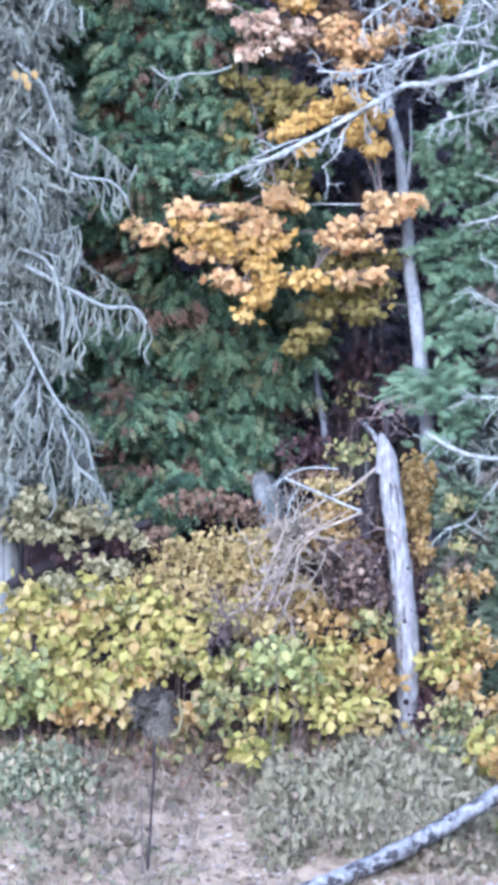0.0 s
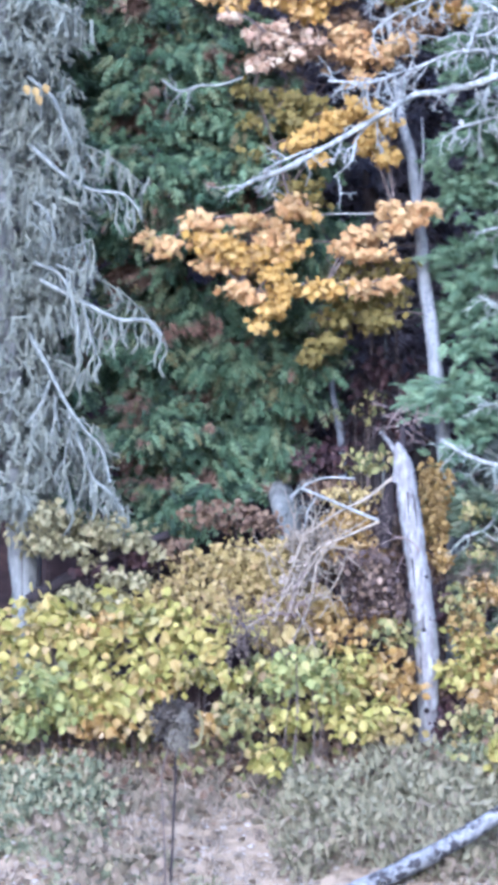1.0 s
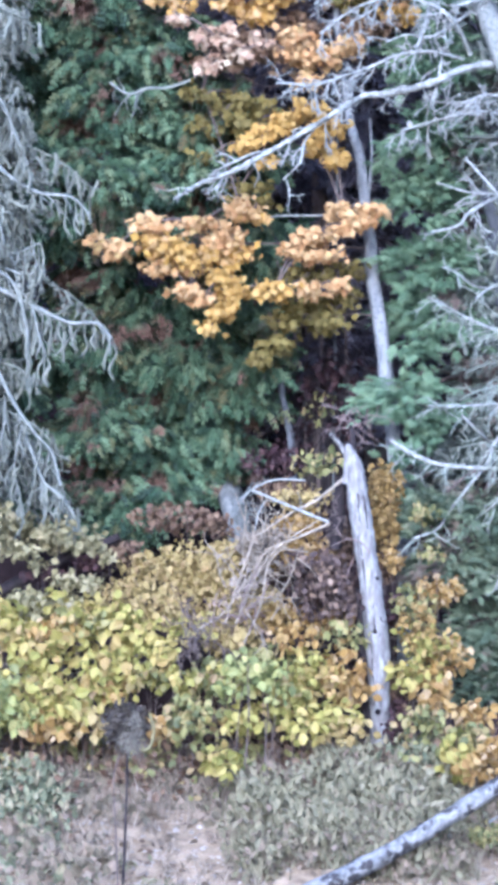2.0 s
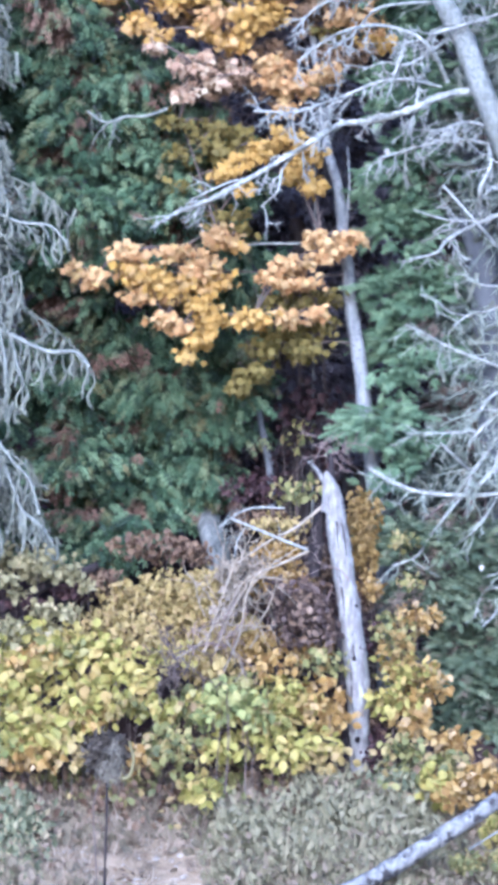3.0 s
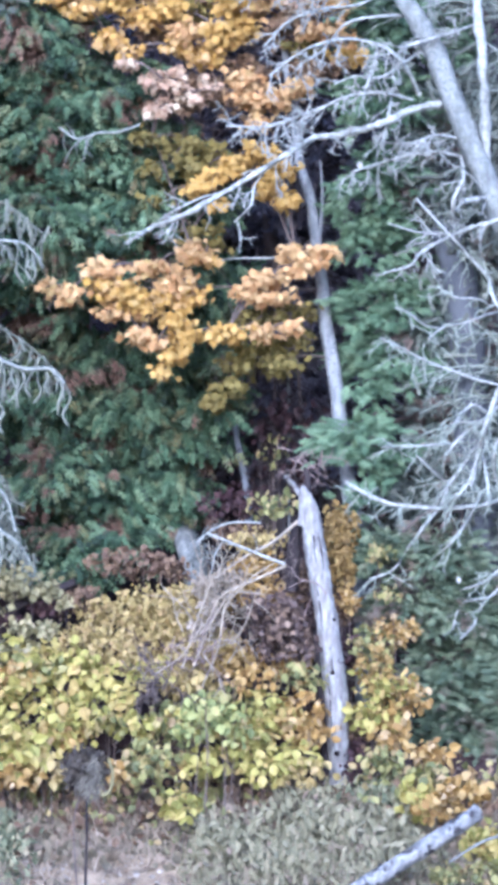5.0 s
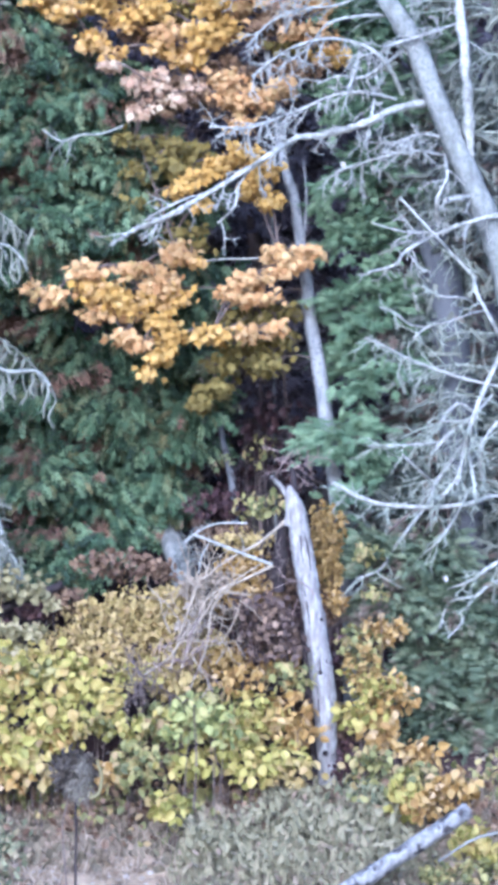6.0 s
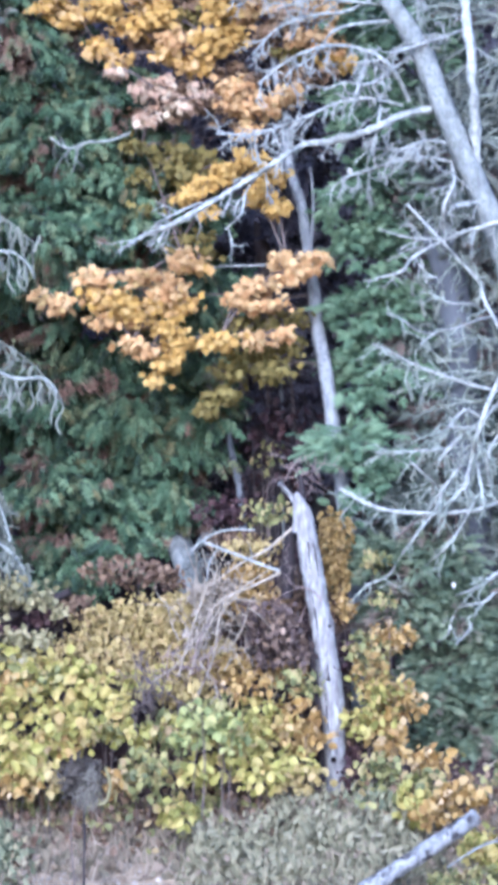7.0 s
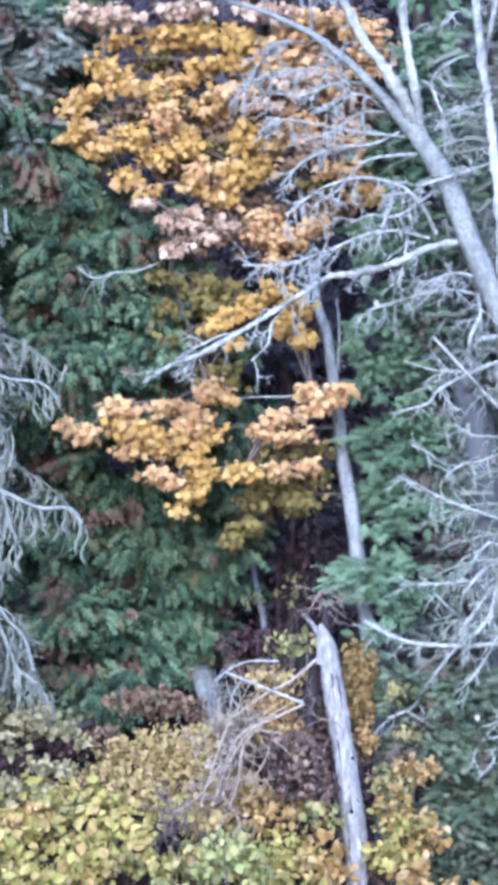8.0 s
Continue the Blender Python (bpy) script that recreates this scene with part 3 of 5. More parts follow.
# young fir low on the bank
young_line = trunk_line([(2.04, -0.18), (2.04, 0.92), (2.02, 2.42)], 42.9)
YOUNG_CLUMPS = [(1.94, 1.02, 0.42, 0.25), (2.04, 0.52, 0.45, 0.25), (1.59, 1.62, 0.38, 0.22), (1.39, 2.12, 0.25, 0.2), (2.44, 1.17, 0.4, 0.5), (2.14, 1.62, 0.4, 0.25), (1.64, 0.92, 0.25, 0.15), (1.79, 2.12, 0.35, 0.2)]
evergreen("young_fir_tree", "young blue-green fir with soft drooping boughs", "tree", foot(at(2.04, -0.18, 42.9).x, 42.9), young_line, 0.05, YOUNG_CLUMPS, 42.8, 0.35,
          FINE, "sprig", "foliage", 0.14, M_YOUNG_FIR, M_BROWN, 430, 0.1, 0.30)


# grey dead conifer hung with lichen
def lichen_tree():
    line = trunk_line([(-2.64, 0.60), (-2.66, 1.20), (-2.74, 2.00), (-2.87, 4.00), (-2.93, 6.51), (-2.99, 9.02), (-3.06, 11.53)], 42.9)
    tree = thing("dead_conifer", foot(line[0].x, 42.9), "dead grey conifer hung with shaggy pale lichen twigs", "tree")
    part("trunk", Geo().tube([foot(line[0].x, 42.9) - Vector((0, 0, 0.2))] + line, 0.15, 0.05, 14, 0.2), M_GREY, tree, "grey-lilac trunk with flaking bark")
    pos, tip, nor, siz = [], [], [], []
    ends = [(-1.51, 3.60), (-1.91, 2.21), (-1.68, 4.88), (-2.27, 5.49), (-1.82, 2.00), (-2.23, 6.30), (-2.36, 7.14), (-2.15, 3.59), (-1.94, 2.55), (-2.38, 4.74), (-2.18, 3.19), (-2.11, 4.12)]
    ends = [(x, z, 0.5) for x, z in ends]
    for i in range(34):
        side = 1 if rnd.random() < 0.65 else -1
        x0, z0 = (-2.82, 4.50)
        ends.append((x0 + side * rnd.uniform(0.12, 0.55), 1.9 + 7.0 * (i + rnd.random()) / 34, rnd.uniform(0.1, 0.8)))
    for x, z, near in ends:
        end = at(x, z, 42.9 - near)
        reach = abs(end.x - line[0].x)
        root = min(line, key=lambda q: abs(q.z - end.z - 0.10 - 0.45 * reach))
        path = curve([root, root.lerp(end, 0.4) + Vector((0, 0, 0.10 * reach)), root.lerp(end, 0.75) + Vector((0, 0, 0.12 * reach)), end], 6)
        limb(tree, path, 0.014, 0.006, M_LICHEN, "limb", twigs=9, twig_len=0.28, droop=1.1, tr=0.0075, split=True)
        for k in range(3, len(path), 2):
            m = 3
            pos.append(np.array(tuple(path[k])) + rng.normal(size=(m, 3)) * np.array((0.05, 0.06, 0.02)))
            tip.append(unit(m, 1.5, 0.1, 0.6))
            nor.append(unit(m, 0, 1, 0.6))
            siz.append(rng.uniform(0.08, 0.26, m))
    bold = [([(-2.59, 4.03), (-2.23, 3.85), (-2.05, 3.76), (-1.85, 3.68), (-1.62, 3.68), (-1.49, 3.55)], 0.024, 0.014),
            ([(-2.64, 4.18), (-2.41, 4.08), (-2.31, 3.89), (-2.24, 3.59), (-2.24, 3.36)], 0.02, 0.014), ([(-2.36, 4.04), (-2.21, 3.84), (-2.14, 3.59), (-2.07, 3.37)], 0.016, 0.01),
            ([(-2.67, 3.55), (-2.49, 3.23), (-2.33, 2.93), (-2.16, 2.70), (-2.01, 2.53), (-1.93, 2.24)], 0.022, 0.012), ([(-2.47, 3.16), (-2.55, 2.93), (-2.67, 2.75)], 0.016, 0.012),
            ([(-2.32, 2.88), (-2.17, 2.49), (-2.08, 2.27), (-1.93, 2.15), (-1.81, 1.99)], 0.02, 0.012), ([(-2.43, 3.03), (-2.44, 2.73), (-2.51, 2.53)], 0.012, 0.008), ([(-2.27, 2.79), (-2.34, 2.43), (-2.29, 2.13)], 0.012, 0.008),
            ([(-2.70, 5.23), (-2.39, 4.96), (-2.13, 4.83), (-1.86, 4.80), (-1.70, 4.65)], 0.02, 0.01), ([(-2.72, 5.83), (-2.49, 5.64), (-2.38, 5.39), (-2.25, 5.08)], 0.018, 0.01),
            ([(-2.66, 4.73), (-2.52, 4.61), (-2.45, 4.38)], 0.014, 0.01), ([(-2.44, 4.16), (-2.29, 4.11), (-2.17, 4.13)], 0.013, 0.009), ([(-2.47, 4.26), (-2.27, 4.33), (-2.13, 4.39)], 0.01, 0.007)]
    for k, (pts, r0, r1) in enumerate(bold):
        beards = 16 if k in (0, 5) else 6
        path = curve([at(x, z, 42.35 - 0.03 * i) for i, (x, z) in enumerate(pts)], 6)
        ob = limb(tree, path, r0, r1, M_LIMB, "limb", twigs=4, twig_len=0.2, droop=1.3, tr=0.010, split=True)
        for i in range(beards):
            p = path[rnd.randrange(len(path) // 3, len(path))]
            drop = rnd.uniform(0.10, 0.40)
            hang = curve([p, p + Vector((rnd.uniform(-0.01, 0.05), rnd.uniform(-0.05, 0.03), -drop * 0.35)), p + Vector((rnd.uniform(-0.03, 0.04), -0.03, -drop * 0.7)), p + Vector((rnd.uniform(-0.05, 0.08), -0.03, -drop))], 3)
            g = Geo().tube(hang, 0.010, 0.013, 6, 0.9, ((0, 0.4, 0.8, 1), (0.006, 0.009, 0.012, 0.003)))
            twig(g, hang[4], Vector((0.3, 0, -1)), 0.10, 0.006, 1.0, 0)
            twig(g, hang[7], Vector((-0.3, 0, -1)), 0.08, 0.006, 1.0, 0)
            part("lichen_beard", g, M_LICHEN, ob)
    # the shaggy mass of fine twigs that hides the upper trunk
    n = 5200
    z = rng.uniform(1.95, 9.0, n)
    rim = np.interp(z, (1.9, 2.2, 2.5, 2.8, 3.0, 3.3, 3.7, 4.1, 4.5, 4.75, 5.0, 5.2, 5.7, 5.95, 6.3, 9.0), (-2.15, -1.95, -2.02, -2.3, -2.42, -2.34, -2.24, -2.24, -2.3, -2.05, -2.05, -2.25, -2.27, -2.42, -2.28, -2.35))
    x = rim - (rng.random(n) ** 0.8) * (rim + 3.5) + rng.normal(size=n) * 0.04
    open_gap = (((x + 2.43) / 0.11) ** 2 + ((z - 3.5) / 0.17) ** 2 < 1) | (((x + 2.36) / 0.15) ** 2 + ((z - 2.28) / 0.22) ** 2 < 1)
    x, z = x[~open_gap], z[~open_gap]
    n = len(x)
    d = rng.uniform(42.45, 43.25, n)
    pos.append(np.stack([x * d / 42.0, d, EYE_Z + (z - EYE_Z) * d / 42.0], 1))
    tip.append(np.stack([0.7 * (x + 2.9), rng.normal(size=n) * 0.5, -0.75 + rng.normal(size=n) * 0.3], 1) + rng.normal(size=(n, 3)) * 0.35)
    nor.append(unit(n, 0, 1, 0.6))
    siz.append(rng.uniform(0.09, 0.25, n))
    foliage(tree, "hanging_twig", "lichen", LICHEN, np.concatenate(pos), np.concatenate(tip), np.concatenate(nor), np.concatenate(siz), M_LICHEN, 260)


lichen_tree()


# slim maple in autumn colour
def maple_leaves(tree, nodes, mat, y, density, spots):
    """Limbs out to the clumps, and leaves in loose drooping tiers round their ends."""
    pos, tip, nor, siz = [], [], [], []
    for x, z, rx, rz in spots:
        c = at(x, z, y)
        root = min(nodes, key=lambda q: (q - c).length + (0.5 if q.z > c.z + 0.1 else 0.0))
        mid = root.lerp(c, 0.55) + Vector((0, 0, 0.05))
        nodes.append(c)
        limb(tree, curve([root, mid, c, c + Vector((math.copysign(rx * 0.7, c.x - root.x), -0.05, -0.03))], 5), 0.011, 0.004, M_BROWN, "limb", twigs=6, twig_len=min(0.25, max(0.12, rx)), droop=0.05, tr=0.003, split=True)
        tiers = max(4, int(density * rx * rz * (2.1 if z > 6.0 else 1.5)) + 4)
        for centre in cluster(c, (rx, 0.22, rz), tiers):
            m = int(rng.integers(6, 11))
            pos.append(centre + rng.normal(size=(m, 3)) * np.array((0.045, 0.07, 0.026)))
            tip.append(unit(m, 0.8, 0.5, 0.6))
            nor.append(unit(m, -0.7, 0.7, 0.6))
            siz.append(rng.uniform(0.055, 0.108, m))
    foliage(tree, "leaf", "foliage", MAPLE, np.concatenate(pos), np.concatenate(tip), np.concatenate(nor), np.concatenate(siz), mat, 45)


def maple():
    y = 43.5
    line = trunk_line([(1.15, 1.52), (1.09, 2.17), (1.01, 2.71), (0.89, 3.66), (0.81, 4.16), (0.79, 4.46), (0.74, 4.82), (0.69, 5.19), (0.60, 5.50), (0.54, 5.92), (0.47, 6.53), (0.45, 6.98), (0.47, 7.69), (0.50, 8.70), (0.49, 10.48)], y)
    tree = thing("maple_tree", foot(line[0].x, y), "slim grey maple with sparse yellow and orange leaves", "tree")
    part("trunk", Geo().tube([foot(line[0].x, y) - Vector((0, 0, 0.1))] + line, 0.082, 0.012, 12, 0.15), M_TRUNK, tree, "smooth blue-grey trunk")
    part("second_stem", Geo().tube(trunk_line([(0.74, 4.57), (0.78, 4.92), (0.80, 5.22), (0.78, 5.52)], y + 0.03), 0.022, 0.008, 8, 0.2), M_TRUNK, tree)
    part("limb", Geo().tube(trunk_line([(0.75, 4.72), (0.39, 4.66), (-0.01, 4.65), (-0.23, 4.61)], y - 0.1), 0.013, 0.007, 7, 0.2), M_PALE, tree, "straight bare pale limb")
    nodes = list(line)
    maple_leaves(tree, nodes, M_MAPLE_PEACH, 43.0, 560, [(-1.47, 4.34, 0.17, 0.06), (-1.61, 4.42, 0.07, 0.03), (-1.14, 4.57, 0.19, 0.07), (-0.74, 4.57, 0.14, 0.06), (-0.36, 4.72, 0.12, 0.10), (-0.49, 4.46, 0.15, 0.11), (-0.81, 4.00, 0.12, 0.08), (-0.69, 3.91, 0.08, 0.04), (-1.04, 4.20, 0.15, 0.05)])
    maple_leaves(tree, nodes, M_MAPLE, 43.05, 560, [(-1.14, 4.40, 0.23, 0.08), (-0.92, 4.28, 0.20, 0.09), (-0.59, 4.32, 0.16, 0.09), (-0.37, 4.35, 0.09, 0.11), (-0.24, 4.67, 0.11, 0.05)])
    maple_leaves(tree, nodes, M_MAPLE_Y, 43.0, 560, [(-0.91, 4.34, 0.16, 0.09), (-0.46, 4.11, 0.13, 0.09), (-0.41, 3.97, 0.14, 0.10), (-0.51, 3.81, 0.11, 0.07), (-0.61, 3.66, 0.04, 0.07), (-0.06, 3.99, 0.18, 0.07), (-0.72, 4.20, 0.09, 0.05)])
    maple_leaves(tree, nodes, M_MAPLE_PEACH, 43.05, 560, [(0.31, 4.48, 0.20, 0.08), (0.54, 4.58, 0.13, 0.06), (0.14, 4.36, 0.09, 0.07), (0.34, 4.31, 0.21, 0.04), (0.55, 4.71, 0.12, 0.03), (0.82, 4.72, 0.13, 0.04), (0.69, 4.61, 0.09, 0.04), (0.31, 4.01, 0.15, 0.04), (0.51, 4.04, 0.07, 0.04)])
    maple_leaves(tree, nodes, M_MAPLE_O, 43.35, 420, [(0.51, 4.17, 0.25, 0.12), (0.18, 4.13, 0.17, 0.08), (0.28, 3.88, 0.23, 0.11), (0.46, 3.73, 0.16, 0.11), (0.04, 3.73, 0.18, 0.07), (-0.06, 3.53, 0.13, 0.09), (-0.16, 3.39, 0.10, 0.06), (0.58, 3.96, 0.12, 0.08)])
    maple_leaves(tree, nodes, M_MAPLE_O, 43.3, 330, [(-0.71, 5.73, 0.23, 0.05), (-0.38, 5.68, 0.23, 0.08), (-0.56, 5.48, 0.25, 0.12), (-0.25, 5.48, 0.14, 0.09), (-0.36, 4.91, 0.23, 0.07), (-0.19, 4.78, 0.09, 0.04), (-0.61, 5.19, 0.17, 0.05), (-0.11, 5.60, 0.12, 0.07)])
    maple_leaves(tree, nodes, M_MAPLE_Y, 43.0, 480, [(-0.01, 5.50, 0.18, 0.11), (0.22, 5.60, 0.12, 0.09), (-0.36, 5.28, 0.06, 0.04), (-0.21, 5.38, 0.09, 0.06), (0.41, 5.45, 0.16, 0.10), (0.29, 5.27, 0.18, 0.06), (0.49, 5.14, 0.08, 0.07), (-0.13, 5.14, 0.04, 0.03)])
    maple_leaves(tree, nodes, M_MAPLE_Y, 43.25, 430, [(-0.44, 7.91, 0.28, 0.12), (-0.06, 7.84, 0.20, 0.15), (-0.29, 7.64, 0.28, 0.06), (-1.30, 7.64, 0.13, 0.06), (-0.00, 6.94, 0.13, 0.23), (-0.06, 6.67, 0.18, 0.13), (0.11, 6.68, 0.10, 0.10), (-0.55, 6.88, 0.17, 0.10), (-1.04, 7.00, 0.18, 0.13), (1.05, 6.46, 0.18, 0.08)])
    maple_leaves(tree, nodes, M_MAPLE, 43.3, 430, [(-1.17, 7.54, 0.13, 0.08), (-1.45, 7.36, 0.15, 0.08), (-1.56, 7.24, 0.12, 0.07), (-1.45, 7.00, 0.15, 0.12), (-1.04, 7.44, 0.22, 0.08), (-1.30, 6.89, 0.17, 0.08), (-0.79, 6.83, 0.15, 0.10), (-1.10, 6.63, 0.18, 0.06), (-0.95, 6.51, 0.10, 0.07), (-0.47, 6.53, 0.12, 0.08), (-0.27, 6.47, 0.19, 0.09), (-0.69, 7.90, 0.12, 0.10)])
    maple_leaves(tree, nodes, M_MAPLE_PEACH, 43.2, 430, [(0.30, 6.08, 0.24, 0.10), (0.09, 6.11, 0.12, 0.08), (0.60, 6.16, 0.17, 0.07), (-0.70, 7.17, 0.18, 0.10), (-0.42, 6.69, 0.15, 0.08), (0.81, 6.68, 0.22, 0.08), (-0.14, 7.39, 0.18, 0.07), (1.02, 7.89, 0.20, 0.13), (0.62, 8.04, 0.25, 0.08)])
    maple_leaves(tree, nodes, M_MAPLE_P, 43.15, 95, [(-0.61, 6.25, 0.27, 0.15), (-0.29, 6.15, 0.29, 0.14), (-0.60, 6.02, 0.18, 0.09), (-0.95, 6.41, 0.12, 0.05), (0.51, 7.44, 0.25, 0.13), (0.16, 7.24, 0.13, 0.08), (0.91, 7.11, 0.15, 0.08), (0.61, 6.93, 0.18, 0.07)])
    maple_leaves(tree, nodes, M_MAPLE_P, 43.1, 520, [(-1.19, 8.07, 0.36, 0.08), (-0.54, 8.13, 0.30, 0.06), (-1.49, 8.11, 0.12, 0.06), (0.17, 8.11, 0.25, 0.07), (-0.94, 8.41, 0.45, 0.13), (-0.03, 8.45, 0.40, 0.13)])
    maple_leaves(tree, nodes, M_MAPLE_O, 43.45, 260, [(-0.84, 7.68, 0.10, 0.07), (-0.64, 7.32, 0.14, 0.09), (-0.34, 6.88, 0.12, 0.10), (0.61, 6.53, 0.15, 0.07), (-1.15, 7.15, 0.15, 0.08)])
    maple_leaves(tree, nodes, M_MAPLE, 43.35, 300, [(-0.84, 7.90, 0.20, 0.10), (-1.14, 7.86, 0.15, 0.07), (-0.59, 7.50, 0.25, 0.10), (-0.75, 7.30, 0.20, 0.12), (-0.29, 7.24, 0.20, 0.12), (-0.09, 7.29, 0.15, 0.10), (-0.65, 6.99, 0.18, 0.09)])
    maple_leaves(tree, nodes, M_MAPLE_PEACH, 43.4, 260, [(0.42, 7.89, 0.25, 0.12), (0.82, 7.99, 0.22, 0.12), (0.41, 7.54, 0.20, 0.10), (0.76, 7.33, 0.22, 0.11), (0.62, 7.69, 0.18, 0.10), (1.01, 6.88, 0.18, 0.10), (0.21, 6.88, 0.13, 0.10)])
    maple_leaves(tree, nodes, M_MAPLE_PEACH, 43.3, 230, [(0.26, 7.69, 0.25, 0.20), (0.71, 7.49, 0.25, 0.20), (0.41, 7.11, 0.25, 0.18), (0.86, 6.93, 0.23, 0.18), (1.01, 6.58, 0.20, 0.11), (0.15, 6.25, 0.18, 0.11), (0.22, 5.84, 0.15, 0.07), (1.12, 7.74, 0.20, 0.20)])
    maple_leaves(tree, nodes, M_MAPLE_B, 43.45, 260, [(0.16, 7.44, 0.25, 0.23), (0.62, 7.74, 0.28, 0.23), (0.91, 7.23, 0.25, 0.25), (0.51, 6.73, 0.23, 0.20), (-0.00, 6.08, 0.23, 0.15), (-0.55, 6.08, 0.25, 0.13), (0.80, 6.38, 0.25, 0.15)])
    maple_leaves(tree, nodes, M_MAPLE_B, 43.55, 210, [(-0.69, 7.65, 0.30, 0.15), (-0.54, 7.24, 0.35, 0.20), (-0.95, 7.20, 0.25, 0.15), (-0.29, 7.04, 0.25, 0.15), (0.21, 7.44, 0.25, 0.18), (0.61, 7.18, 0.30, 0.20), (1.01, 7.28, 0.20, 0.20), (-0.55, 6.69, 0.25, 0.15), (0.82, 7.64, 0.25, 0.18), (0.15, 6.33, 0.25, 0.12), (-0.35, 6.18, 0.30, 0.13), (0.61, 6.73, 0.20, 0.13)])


maple()


# bleached snag, broken off at head height
def snag():
    y = 42.0
    line = trunk_line([(0.92, -0.15), (0.92, 0.10), (0.91, 0.39), (0.90, 0.69), (0.88, 0.94), (0.85, 1.19), (0.82, 1.44), (0.775, 1.70), (0.74, 1.95), (0.70, 2.20), (0.67, 2.40), (0.635, 2.53), (0.61, 2.64)], y)
    base = foot(line[0].x, y)
    tree = thing("snag", base, "bleached barkless snag with a splintered top", "dead tree")
    stem = part("trunk", Geo().tube([base - Vector((0, 0, 0.15))] + line, 0.105, 0.02, 20, 0.2, ((0, 0.12, 0.3, 0.6, 0.78, 0.87, 0.93, 0.97, 1), (0.085, 0.09, 0.104, 0.096, 0.092, 0.08, 0.056, 0.032, 0.012))), M_SNAG, tree)
    for px, pz, dx, dz, r in ((0.595, 2.44, -0.012, 0.12, 0.03), (0.625, 2.50, 0.0, 0.10, 0.026), (0.68, 2.44, 0.012, 0.10, 0.028), (0.735, 2.32, 0.016, 0.10, 0.026), (0.65, 2.50, 0.004, 0.09, 0.02)):
        p = at(px, pz, y - 0.03)
        part("splinter", Geo().tube(curve([p - Vector((0, 0, 0.16)), p, p + Vector((dx, 0, dz))], 3), r, 0.004, 5, 0.3), M_SNAG, stem)
    part("broken_stub", Geo().tube(curve([at(0.61, 2.52, y), at(0.54, 2.63, y), at(0.46, 2.72, y - 0.1)], 5), 0.026, 0.018, 7, 0.2), M_SNAG, tree)
    part("dark_core", Geo().tube(trunk_line([(0.69, 2.22), (0.66, 2.52), (0.65, 2.72), (0.63, 2.80)], y + 0.04), 0.045, 0.02, 8, 0.5), M_DARKWOOD, tree, "dark rotten core of the broken top")
    for px, pz, r in ((0.865, 0.98, 0.024), (0.90, 0.27, 0.028), (0.88, 1.45, 0.018)):
        p = at(px, pz, y)
        lx = min(line, key=lambda q: abs(q.z - p.z))
        front = Vector((p.x, y - math.sqrt(max(0.0, 0.098 ** 2 - (p.x - lx.x) ** 2)), p.z))
        part("knot", Geo().tube([front + Vector((0, 0.02, 0)), front + Vector((0, -0.012, 0)), front + Vector((0, -0.016, 0))], r, r * 0.8, 8, 0.3), M_DARKWOOD, stem, "dark knot hole")
    for crack in ([(0.66, 2.40), (0.70, 2.22), (0.72, 1.95)], [(0.73, 2.30), (0.77, 2.08), (0.80, 1.83)], [(0.73, 1.78), (0.76, 1.55), (0.79, 1.28)], [(0.85, 1.23), (0.87, 0.98), (0.90, 0.73)], [(0.83, 0.93), (0.85, 0.63), (0.87, 0.33)]):
        along = trunk_line(crack, y)
        for p in along:
            core = min(line, key=lambda q: abs(q.z - p.z))
            p.y = y - math.sqrt(max(0.0004, (0.07 if p.z > 2.2 else 0.096) ** 2 - (p.x - core.x) ** 2))
        part("crack", Geo().tube(along, 0.006, 0.006, 5, 0.6, ((0, 0.5, 1), (0.002, 0.008, 0.002))), M_DARKWOOD, stem, "dark crack in the wood")
    slab = trunk_line([(0.51, 1.70), (0.52, 1.90), (0.535, 2.12), (0.57, 2.35)], y + 0.14)
    part("bark_slab", Geo().tube(slab, 0.055, 0.065, 9, 0.6), M_DARKWOOD, tree, "strip of dark rotten bark")
    edge = trunk_line([(0.81, 0.00), (0.78, 0.58), (0.74, 1.08), (0.71, 1.37)], y + 0.03)
    part("bark_slab", Geo().tube(edge, 0.04, 0.02, 8, 0.5), M_DARKWOOD, tree, "strip of dark rotten bark")


snag()


# leaning dead tree with long bare limbs
def bare(tree, y, r0, r1, twigs, *pts):
    """One bare limb of the leaning tree with its twigs."""
    path = [at(x, z, y - 0.15 - 0.12 * (i % 3) + rnd.uniform(-0.06, 0.06)) for i, (x, z) in enumerate(pts)]
    path[0].y = y
    limb(tree, curve(path, 9), r0 * 1.12, r1 * 1.9, M_PALE, "limb", twigs=twigs, twig_len=0.22, droop=0.2, tr=0.0085, levels=2 if pts[0][1] > 5.4 and r0 < 0.035 else 1, split=True, twig_mat=M_TWIG if y > 42.5 and pts[0][1] < 4.6 else None)


